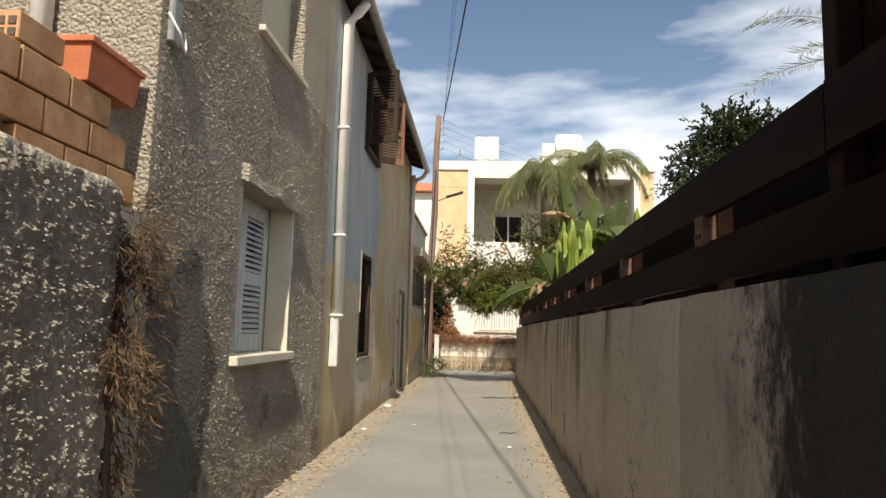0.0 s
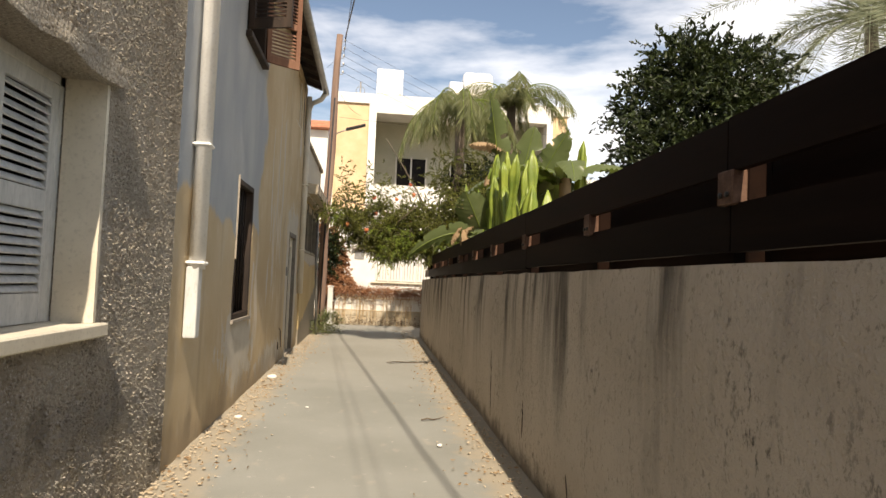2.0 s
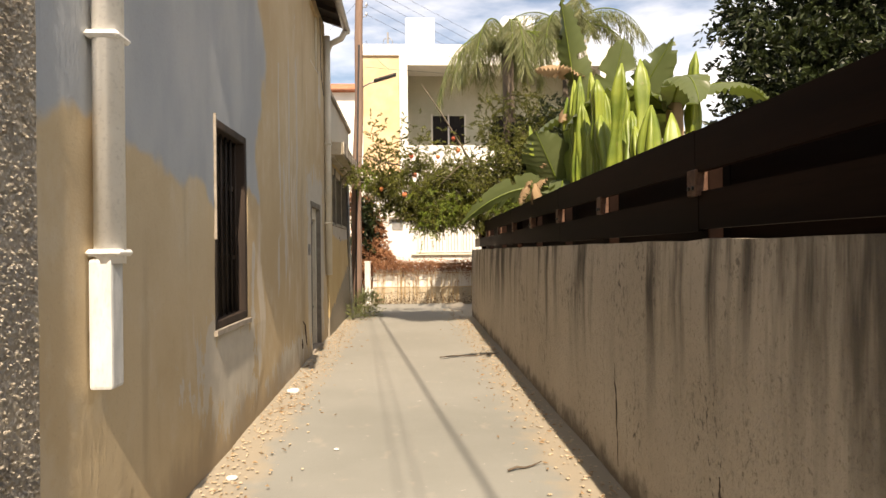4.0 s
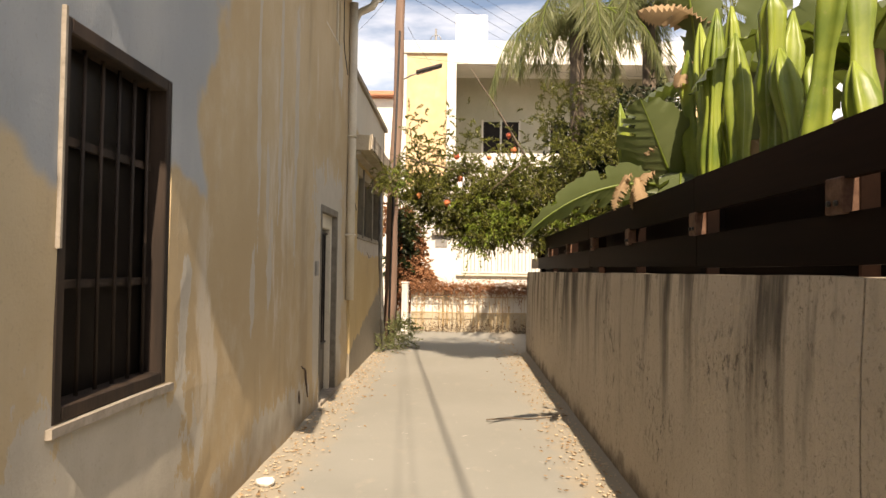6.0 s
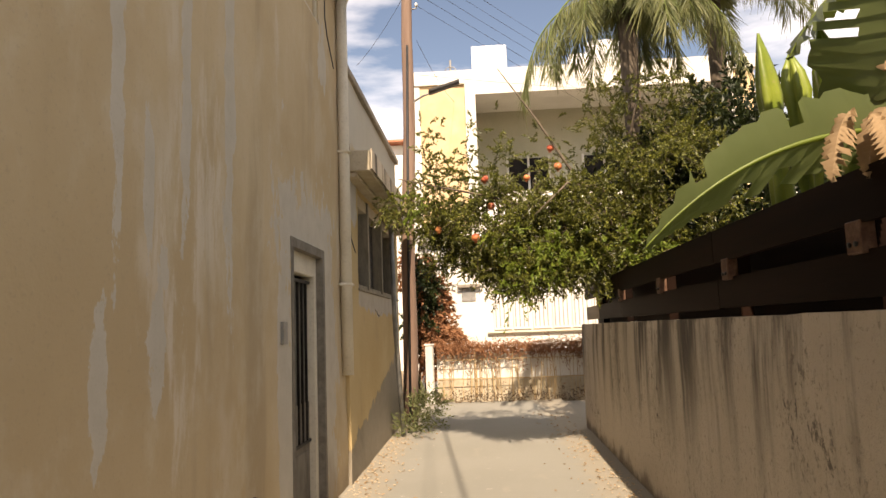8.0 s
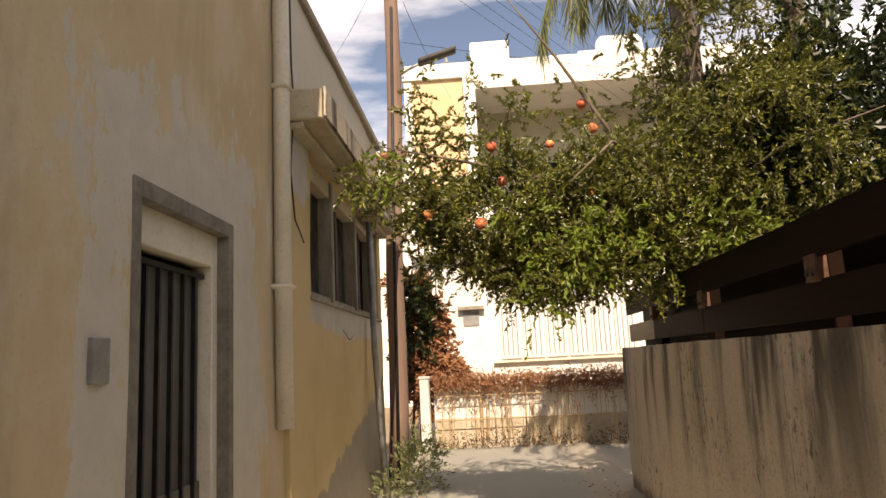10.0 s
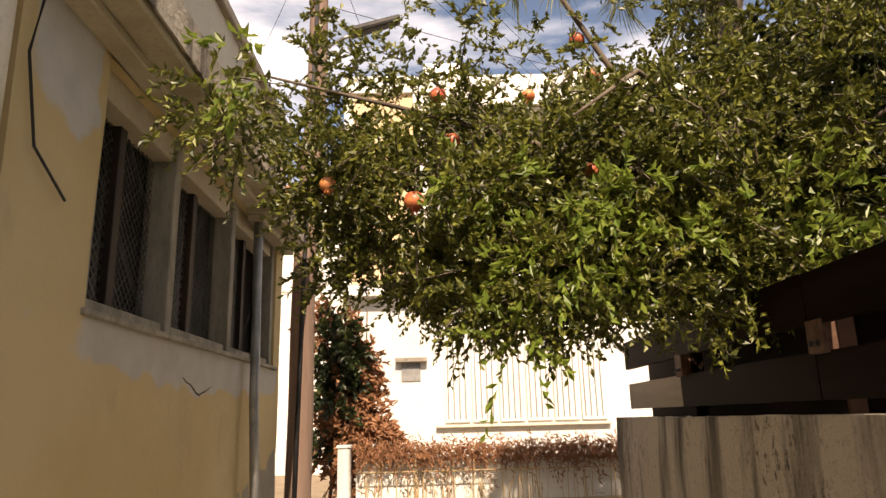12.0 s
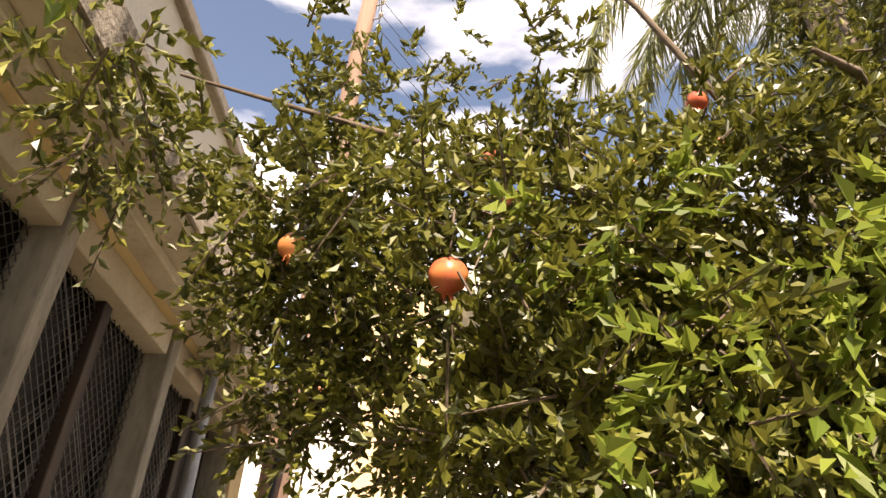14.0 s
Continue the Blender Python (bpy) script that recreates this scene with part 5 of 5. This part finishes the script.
def build_pomegranate():
    t = thing("pomegranate_tree", (1.9, 17.6, 0), "pomegranate tree leaning over the lane with ripe fruit", "tree")
    root = Vector((1.75, 17.7, -0.02))
    trunk = [root, root + Vector((-0.05, 0, 0.8)), root + Vector((-0.2, -0.1, 1.6)), root + Vector((-0.45, -0.15, 2.2))]
    tube("trunk", trunk, [0.11, 0.09, 0.08, 0.06], M_BARK, t, 10)
    limbs = [((0.7, 17.3, 2.7), (-0.4, 17.2, 3.0), (-1.3, 17.1, 3.2)), ((0.8, 17.5, 3.2), (0.3, 17.4, 4.0), (-0.1, 17.4, 4.6)), ((1.0, 17.2, 3.0), (0.6, 16.8, 3.0), (0.2, 16.4, 2.6)),
             ((1.4, 17.6, 3.3), (1.6, 17.5, 4.2), (1.6, 17.3, 4.9)), ((1.6, 17.2, 2.7), (1.9, 16.8, 2.9), (2.4, 16.4, 3.0)), ((0.9, 17.9, 2.7), (0.2, 18.2, 2.9), (-0.6, 18.3, 3.2))]
    for l in limbs:
        tube("limb", [trunk[-1], *l], [0.04, 0.02, 0.013, 0.005], M_BARK, t, 7)
    # leaves grow in clumps along the outer boughs, with dark gaps between
    masses = [(72, (-0.05, 17.35, 2.62), (1.05, 0.65, 0.46)), (15, (-0.85, 17.5, 2.8), (0.42, 0.5, 0.34)), (72, (0.85, 17.2, 2.6), (0.9, 0.65, 0.52)), (52, (1.85, 17.1, 3.0), (0.85, 0.8, 0.8)), (24, (0.12, 17.0, 2.08), (0.46, 0.36, 0.22)), (26, (0.72, 17.0, 2.12), (0.5, 0.36, 0.26)),
              (5, (0.1, 17.6, 3.3), (1.1, 0.6, 0.25)), (20, (1.7, 17.5, 3.9), (0.7, 0.7, 0.7)), (5, (-1.2, 16.9, 2.84), (0.26, 0.4, 0.12)), (18, (-0.4, 17.5, 2.25), (0.5, 0.4, 0.2))]
    blobs = []
    for n, c, rad in masses:
        at, _ = ellipsoid_points(n, c, rad, 0.5)
        for q in at:
            w = rng.uniform(0.11, 0.2)
            blobs.append((int(rng.integers(13, 24)), tuple(q), (w, w, w * 0.75)))
    # upright shoots that stand clear against the sky
    for _ in range(52):
        x, y = rng.uniform(-1.1, 2.3), rng.uniform(17.0, 18.1)
        h = rng.uniform(0.25, 0.62)
        blobs.append((int(12 * h) + 3, (x, y, 2.95 + h + 0.25 * max(0.0, x)), (0.055, 0.055, h)))
    pts, ways, stems = twigs(blobs, 18, 0.17, 0.1)
    # fruit hang clear of the leaves on the lane side
    for p in FRUIT:
        r = pts - np.array(p)
        along = np.clip(r @ np.array([0.0, -0.94, -0.34]), 0.0, 1.6)
        keep = np.linalg.norm(r - along[:, None] * np.array([0.0, -0.94, -0.34]), axis=1) > 0.075
        pts, ways = pts[keep], ways[keep]
    v, f = leaf_cloud(pts, ways, 0.041, 0.021, 0.6)
    leaves_object("crown", v, f, M_POMLEAF, t, "small glossy green leaves with gaps")
    bv, bf = branch_tubes(stems, 3)
    tagged(link("twig_work", mesh_of("twig_work", bv, bf, M_BARK), t), kind="stuff")
    pts, ways, stems = twigs([(34, (0.5, 16.6, 2.3), (0.3, 0.16, 0.14)), (26, (0.2, 16.7, 2.12), (0.26, 0.14, 0.1)), (30, (1.15, 16.55, 2.25), (0.36, 0.2, 0.14)), (10, (0.0, 16.75, 1.78), (0.1, 0.1, 0.1)), (18, (-0.1, 16.8, 2.5), (0.2, 0.14, 0.1)), (5, (-1.0, 16.2, 2.75), (0.1, 0.12, 0.12))], 14, 0.2, 0.2)
    v, f = leaf_cloud(pts, ways, 0.056, 0.026, 0.6)
    leaves_object("young_foliage", v, f, M_YOUNGLEAF, t, "bright yellow green young leaves")
    settle(t)
    fruit = FRUIT
    bm = bmesh.new()
    bmesh.ops.create_uvsphere(bm, u_segments=20, v_segments=14, radius=0.045)
    warp(bm, lambda c: Vector((c.x, c.y, c.z * 0.94)) * (1 + 0.035 * math.cos(5 * math.atan2(c.y, c.x)) * (1 - abs(c.z) / 0.05)))
    body = bpy.data.meshes.new("fruit")
    bm.to_mesh(body)
    bm.free()
    body.materials.append(M_FRUIT)
    body.polygons.foreach_set("use_smooth", [True] * len(body.polygons))
    pieces = []
    for k in range(6):
        w = 2 * math.pi * k / 6
        a = Vector((math.cos(w), math.sin(w), 0))
        b = Vector((-math.sin(w), math.cos(w), 0))
        pieces.append(([a * 0.012 + b * 0.007 + Vector((0, 0, -0.04)), a * 0.012 - b * 0.007 + Vector((0, 0, -0.04)), a * 0.018 + Vector((0, 0, -0.062)), a * 0.009 + Vector((0, 0, -0.045))], [(0, 1, 2), (0, 2, 3), (1, 3, 2)]))
    cv, cf = joined(pieces)
    crown = mesh_of("calyx", cv, cf, M_FRUIT)
    for i, p in enumerate(fruit):
        fr = thing("pomegranate", p, "ripe orange red pomegranate hanging in the tree", "fruit", "pomegranates on the tree")
        s = 1.0 + 0.12 * math.sin(i * 2.1)
        link("fruit", body, fr)
        link("calyx", crown, fr)
        tube("stalk", [(0, 0, 0.04), (0.01, 0, 0.10), (0.03, 0.01, 0.17)], 0.003, M_BARK, fr, 5)
        fr.scale = (s, s, s)
        fr.rotation_euler = (0.15 * math.sin(i), 0.2 * math.cos(i * 3), i)


build_pomegranate()


def cactus_column(base, height, r, lean, ribs=4, arms=()):
    """One ribbed column with waists, as verts and faces; base at the ground."""
    n, k = 26, ribs * 4
    verts, faces = [], []
    ph = rng.uniform(0, 6.28)
    w0 = rng.uniform(0.14, 0.22)
    for i in range(n + 1):
        t = i / n
        z = height * t
        rr = r * (1 + 0.22 * math.sin(z / w0 * 2.2 + ph)) * (1 if t < 0.9 else math.sqrt(max(0.02, 1 - ((t - 0.9) / 0.1) ** 2)))
        cx, cy = lean[0] * t * t, lean[1] * t * t
        for j in range(k):
            a = 2 * math.pi * j / k
            fin = 0.34 + 0.66 * abs(math.cos(a * ribs / 2)) ** 1.5
            fin *= 1 + 0.05 * math.sin(z * 60 + a)
            verts.append((base[0] + cx + rr * fin * math.cos(a + ph), base[1] + cy + rr * fin * math.sin(a + ph), base[2] + z))
    for i in range(n):
        for j in range(k):
            j2 = (j + 1) % k
            faces.append((i * k + j, i * k + j2, (i + 1) * k + j2, (i + 1) * k + j))
    faces.append(tuple(n * k + j for j in range(k)))
    return verts, faces


def build_cacti():
    groups = [((1.46, 10.75), 14, (0.2, 0.9), (2.6, 3.3)), ((1.42, 12.85), 5, (0.13, 0.5), (2.75, 3.1)), ((2.55, 11.5), 2, (0.1, 0.1), (3.35, 3.5)), ((1.45, 9.6), 3, (0.12, 0.2), (2.25, 2.7))]
    for (cx, cy), n, (sx, sy), (h0, h1) in groups:
        c = thing("candelabra_cactus", (cx, cy, 0), "tall yellow green ribbed candelabra cactus behind the fence", "cactus", "cacti in the garden")
        spots = []
        while len(spots) < n:
            q = max(((cx + rng.uniform(-sx, sx), cy + rng.uniform(-sy, sy)) for _ in range(8)), key=lambda a: min([math.dist(a, o) for o in spots], default=9.0))
            spots.append(q)
        for x, y in spots:
            b = (x, y, -0.02)
            v, f = cactus_column(b, rng.uniform(h0, h1), rng.uniform(0.058, 0.08), ((-0.16 if 12 < cy else 0.0) + rng.normal(0, 0.1), rng.normal(0, 0.18)), int(rng.integers(3, 6)))
            link("column", mesh_of("column", v, f, M_CACTUS, True), c)
        settle(c)


build_cacti()


def banana_leaf(base, way, length, width, droop, tears, curl=0.0, across=None):
    """A long blade split along its side veins, as verts and faces, plus the points of the midrib."""
    way = Vector(way).normalized()
    side = way.cross(Vector((0, 0, 1))).normalized()
    if across is not None:
        side = (Vector(across) - way * way.dot(Vector(across))).normalized()
    n = 30
    mid, pos, d = [], Vector(base), way.copy()
    for i in range(n + 1):
        mid.append(pos.copy())
        pos = pos + d * (length / n)
        d = (d + Vector((0, 0, -droop / n))).normalized()
    verts, faces = [], []
    for sgn in (-1, 1):
        prev = None
        tear = 0
        for i in range(n + 1):
            t = i / n
            w = width * 0.5 * (math.sin(math.pi * min(1, t * 0.92 + 0.10)) ** 0.6) * (1 + 0.05 * rng.normal())
            up = side.cross((mid[min(i + 1, n)] - mid[max(i - 1, 0)]).normalized())
            fall = 0.25 + tear * 0.5 + curl
            fwd = (mid[min(i + 1, n)] - mid[max(i - 1, 0)]).normalized() * w * 0.35
            ripple = 0.012 * (-1) ** i
            row = [mid[i], mid[i] + side * sgn * w * 0.5 - up * (w * 0.5 * fall * 0.5 - ripple) + fwd * 0.4, mid[i] + side * sgn * w - up * (w * fall - ripple * 1.5) + fwd]
            k = len(verts)
            verts.extend(row)
            torn = rng.random() < tears
            if prev is not None and not torn:
                faces.append((prev, k, k + 1, prev + 1))
                faces.append((prev + 1, k + 1, k + 2, prev + 2))
            elif prev is not None:
                faces.append((prev, k, k + 1, prev + 1))
                tear = rng.uniform(-0.5, 1.0)
            prev = k
    return verts, faces, mid


def build_bananas():
    plants = [((1.95, 12.2, 0), 2.9, 4), ((2.3, 13.2, 0), 2.5, 3), ((2.3, 11.3, 0), 2.9, 4)]
    for (x, y, z), h, n in plants:
        b = thing("banana_plant", (x, y, 0), "banana plant with torn green and dry leaves", "banana plant", "bananas in the garden")
        tube("stem", [(x, y, -0.02), (x + 0.03, y, h * 0.5), (x + 0.02, y - 0.03, h)], [0.14, 0.12, 0.08], M_DRYLEAF, b, 12, "orange brown sheathed stem")
        for k in range(n):
            a = 2 * math.pi * k / n + rng.uniform(-0.4, 0.4)
            way = (math.cos(a), math.sin(a), rng.uniform(0.7, 1.6))
            v, f, m = banana_leaf((x, y, h - 0.1), way, rng.uniform(1.0, 1.4), rng.uniform(0.36, 0.5), rng.uniform(1.0, 2.6), 0.07)
            leaf = link("leaf", mesh_of("leaf", v, f, M_BANANA, True), b)
            rv, rf = tube_data(m, [0.018 - 0.0005 * i for i in range(len(m))], 5)
            link("midrib", mesh_of("midrib", rv, rf, M_YOUNGLEAF, True), leaf)
        for k in range(4):
            a = rng.uniform(0, 6.28)
            v, f, m = banana_leaf((x, y, h - 0.4), (math.cos(a), math.sin(a), 0.2), rng.uniform(0.7, 1.0), 0.15, 4.0, 0.3, 0.8)
            link("dry_leaf", mesh_of("dry_leaf", v, f, M_DRYLEAF, True), b, "dry brown hanging leaf")
        if y == 12.2:
            face = (0.9, -0.3, 0.3)
            for base, way, ln, wd, dr, mat, ax in (((1.42, 11.98, 1.85), (-0.40, -0.27, 0.86), 1.0, 0.56, 0.15, M_BANANA, face), ((1.30, 11.95, 2.12), (-1, -0.06, 0.16), 1.22, 0.32, 1.1, M_BANANA, (0, -0.4, 0.9)),
                                                   ((1.75, 12.1, 2.3), (0.15, -0.2, 1.0), 1.5, 0.5, 0.2, M_BANANA, face), ((1.95, 12.2, 2.4), (0.3, -0.35, 1.0), 1.5, 0.46, 0.5, M_BANANA, (0.8, -0.5, 0)), ((1.6, 12.2, 2.8), (-0.15, -0.1, 1.0), 1.5, 0.34, 0.3, M_BANANA, (0.5, -0.8, 0)),
                                                   ((1.7, 12.2, 3.3), (-0.7, -0.2, 0.8), 0.75, 0.3, 1.5, M_DRYLEAF, None), ((1.65, 12.1, 3.0), (-0.6, -0.5, 0.5), 0.6, 0.25, 2.2, M_DRYLEAF, None), ((1.35, 12.0, 2.5), (-0.5, -0.3, 0.5), 0.45, 0.16, 3.0, M_DRYLEAF, None),
                                                   ((1.15, 11.92, 2.22), (-0.5, -0.3, -0.1), 0.38, 0.12, 2.4, M_DRYLEAF, None), ((0.98, 11.9, 2.2), (-0.4, -0.3, -0.3), 0.34, 0.09, 1.6, M_DRYLEAF, None), ((1.0, 11.8, 2.16), (0.1, -0.3, -0.5), 0.3, 0.10, 1.2, M_DRYLEAF, None), ((1.35, 11.9, 2.2), (-0.25, -0.7, 0.1), 0.5, 0.3, 1.4, M_BANANA, None)):
                v, f, m = banana_leaf(base, way, ln, wd, dr, 0.16, 0.0, ax)
                dry = mat is M_DRYLEAF
                leaf = link("dry_leaf" if dry else "leaf", mesh_of("leaf", v, f, mat, True), b, "dry curled brown leaf" if dry else "")
                if not dry:
                    rv, rf = tube_data(m, [0.015 - 0.0004 * i for i in range(len(m))], 5)
                    link("midrib", mesh_of("midrib", rv, rf, M_YOUNGLEAF, True), leaf)
        settle(b)


build_bananas()


def palm(name, at, trunk_h, fronds, length, leaflet, material, label, droop, lift=(0.1, 1.3), hang=0.55):
    p = thing(name, at, label, "palm tree")
    x, y, _ = at
    tube("trunk", [(x, y, -0.02), (x + 0.05, y, trunk_h * 0.5), (x, y, trunk_h)], [0.17, 0.13, 0.11], M_BARK, p, 12)
    for k in range(fronds):
        a = k * 2.39996 + rng.uniform(-0.2, 0.2)
        d = Vector((math.cos(a), math.sin(a), rng.uniform(*lift))).normalized()
        pos, pts = Vector((x, y, trunk_h)), []
        n = 24
        reach = length * rng.uniform(0.5, 1.25)
        for i in range(n + 1):
            pts.append(pos.copy())
            pos = pos + d * (reach / n)
            d = (d + Vector((0, 0, -droop / n))).normalized()
        c, w = [], []
        for i in range(2, n + 1):
            dd = (pts[i] - pts[i - 1]).normalized()
            s = dd.cross(Vector((0, 0, 1))).normalized()
            for j in range(6):
                q = pts[i - 1].lerp(pts[i], j / 6)
                for sg in (-1, 1):
                    c.append(q)
                    w.append(dd * 0.5 + s * sg - Vector((0, 0, hang)))
        c, w = np.array(c), np.array(w)
        w /= np.linalg.norm(w, axis=1)[:, None]
        v, f = leaf_cloud(c, w, leaflet, leaflet * 0.034, 0.13)
        fr = tube("frond", pts, [0.022 - 0.0008 * i for i in range(n + 1)], M_YOUNGLEAF if material is M_PALM else M_DATEPALM, p, 5)
        leaves_object("frond_blade", v, f, material, fr)
    settle(p)


palm("queen_palm", (1.65, 18.1, 0), 5.6, 17, 1.9, 0.42, M_PALM, "feathery palm with drooping olive green fronds", 3.2, (0.2, 1.7), 1.9)
palm("queen_palm", (3.0, 18.7, 0), 6.0, 16, 1.9, 0.42, M_PALM, "taller feathery palm with arching green fronds", 2.6, (0.3, 1.8), 1.3)
palm("date_palm", (8.6, 13.5, 0), 6.6, 26, 3.6, 0.42, M_DATEPALM, "date palm with stiff grey green fronds", 1.3, (-0.2, 1.6), 0.0)


def build_bush_tree(at, blobs, label, material, leaf, each=12):
    t = thing("garden_tree", at, label, "tree")
    x, y, _ = at
    tube("trunk", [(x, y, -0.02), (x + 0.1, y, 1.2), (x, y + 0.1, 2.6)], [0.16, 0.12, 0.09], M_BARK, t, 10)
    for n, c, r in blobs[:5]:
        tube("limb", [(x, y + 0.1, 2.5), ((x + c[0]) / 2, (y + c[1]) / 2, (2.6 + c[2]) / 2 + 0.2), c], [0.07, 0.04, 0.015], M_BARK, t, 7)
    pts, ways, stems = twigs(blobs, each, 0.35, 0.1)
    v, f = leaf_cloud(pts, ways, leaf, leaf * 0.5, 0.6)
    leaves_object("crown", v, f, material, t)
    settle(t)


build_bush_tree((4.6, 12.6, 0), [(1000, (4.8, 12.4, 4.2), (1.15, 1.1, 1.1)), (600, (4.3, 12.2, 3.2), (0.9, 0.9, 0.9)), (600, (5.6, 12.6, 3.6), (1.1, 1.0, 1.2)), (260, (4.5, 12.4, 5.0), (0.55, 0.6, 0.45)), (360, (5.4, 12.4, 4.9), (0.8, 0.7, 0.5)), (600, (4.9, 12.2, 2.6), (1.4, 1.1, 0.9)), (60, (3.7, 12.3, 4.3), (0.3, 0.4, 0.5))], "dense dark green garden tree behind the fence", M_DARKLEAF, 0.10)
# Dark leaves around (2.75, 17.6) carry the shade beside the pomegranate in their colour.
build_bush_tree((3.4, 19.0, 0), [(1000, (3.0, 18.4, 2.9), (1.3, 0.9, 1.7)), (650, (2.75, 17.6, 3.0), (0.85, 0.9, 1.3)), (420, (2.0, 18.2, 3.1), (0.7, 0.5, 0.9)), (700, (4.6, 18.6, 2.6), (1.3, 1.0, 1.6)), (700, (2.5, 17.9, 1.8), (0.8, 0.7, 1.1)), (300, (2.3, 18.6, 1.6), (0.6, 0.7, 0.9)), (500, (3.6, 16.5, 1.8), (1.2, 1.2, 1.1)), (500, (3.4, 14.2, 1.5), (1.2, 1.2, 1.1))], "dark shrub and shade-dark foliage filling the garden corner", M_DARKLEAF, 0.09)


def litter():
    """Grit and dead leaves along both edges of the lane."""
    pieces = []
    bm = bmesh.new()
    bmesh.ops.create_icosphere(bm, subdivisions=1, radius=1.0)
    bv = [v.co.copy() for v in bm.verts]
    bf = [tuple(q.index for q in f.verts) for f in bm.faces]
    bm.free()
    for k in range(2600):
        left = rng.random() < 0.55
        y = rng.uniform(3.0, 19.0)
        off = abs(rng.normal(0, 0.17))
        x = (HOUSE2(y) + 0.02 + off) if left else (RIGHT(y) - 0.02 - off)
        r = rng.uniform(0.004, 0.014)
        c = Vector((x, y, 0.012))
        s = Vector((rng.uniform(0.7, 1.5), rng.uniform(0.7, 1.5), 0.55))
        pieces.append(([c + Vector((q.x * s.x, q.y * s.y, q.z * s.z)) * r for q in bv], bf))
    v, f = joined(pieces)
    tagged(link("gravel", mesh_of("gravel", v, f, M_GRIT)), "loose sandy gravel along the lane edges", "gravel", kind="stuff")
    n = 900
    y = rng.uniform(3, 21, n)
    left = rng.random(n) < 0.5
    x = np.where(left, -1.66 + np.abs(rng.normal(0, 0.25, n)), 0.86 - np.abs(rng.normal(0, 0.25, n)))
    p = np.stack([x, y, np.full(n, 0.022)], 1)
    d = rng.normal(0, 1, (n, 3))
    d[:, 2] = 0
    v, f = leaf_cloud(p, d, 0.045, 0.02, 0.1)
    v[:, 2] = np.clip(v[:, 2], 0.014, 0.04)
    ob = leaves_object("fallen_leaves", v, f, M_DRYLEAF, None)
    tagged(ob, "dry fallen leaves on the lane edges", "leaves", kind="stuff")
    for i, (x, y, r) in enumerate(((-1.55, 11.6, 0.055), (-1.5, 9.0, 0.03), (0.36, 8.0, 0.02), (-0.9, 9.6, 0.015))):
        bm = bmesh.new()
        bmesh.ops.create_icosphere(bm, subdivisions=2, radius=r)
        warp(bm, lambda c: Vector((c.x * 1.3, c.y, c.z * 0.6)) * (1 + 0.25 * noise.noise(c * 30 + Vector((i, 0, 0)))))
        s = part("stone", bm, M_WHITE)
        s.location = (x, y, r * 0.5)
        tagged(s, "pale loose stone lying on the lane", "stone", "loose stones")
    for i, (x, y, a, ln) in enumerate(((0.45, 13.75, 0.25, 0.85), (0.40, 9.05, 0.5, 0.28))):
        q = [Vector((x + ln * (k / 4 - 0.5) * math.cos(a), y + ln * (k / 4 - 0.5) * math.sin(a), 0.022 + 0.01 * math.sin(k * 2))) for k in range(5)]
        tagged(tube("twig", q, [0.008, 0.009, 0.008, 0.006, 0.003], M_BARK, None, 5), "dry brown twig lying on the lane", "twig")


litter()


def crack(points, r=0.005):
    pts = []
    for a, b in zip(points, points[1:]):
        for k in range(5):
            q = Vector(a).lerp(Vector(b), k / 5)
            pts.append(q + Vector((0, 0.02 * noise.noise(q * 23), 0.012 * noise.noise(q * 31))))
    pts.append(Vector(points[-1]))
    n = len(pts) - 1
    tagged(tube("plaster_crack", pts, [r * (0.25 + 0.75 * math.sin(math.pi * (0.08 + 0.84 * k / n))) for k in range(n + 1)], M_DARKROOM, None, 5), "dark open crack in the old wall plaster", "crack", "wall cracks")


crack([(RIGHT(7.3) - 0.001, 7.32, 0.52), (RIGHT(7.3) - 0.001, 7.28, 0.36), (RIGHT(7.3) - 0.001, 7.31, 0.24)], 0.010)
crack([(RIGHT(8.7) - 0.001, 8.75, 0.75), (RIGHT(8.7) - 0.001, 8.72, 0.45), (RIGHT(8.7) - 0.001, 8.70, 0.12)], 0.007)
crack([(RIGHT(6.1) - 0.001, 6.12, 0.30), (RIGHT(6.1) - 0.001, 6.06, 0.16)], 0.009)
crack([(HOUSE2(13.4) + 0.004, 13.30, 0.56), (HOUSE2(13.4) + 0.004, 13.48, 0.50), (HOUSE2(13.4) + 0.004, 13.52, 0.36), (HOUSE2(13.4) + 0.004, 13.60, 0.22)], 0.010)
crack([(HOUSE2(13.2) + 0.004, 13.22, 0.34), (HOUSE2(13.2) + 0.004, 13.25, 0.22)], 0.010)
crack([(HOUSE3(18.2) + 0.004, 17.75, 1.72), (HOUSE3(18.2) + 0.004, 18.0, 1.64), (HOUSE3(18.2) + 0.004, 18.25, 1.70)], 0.006)
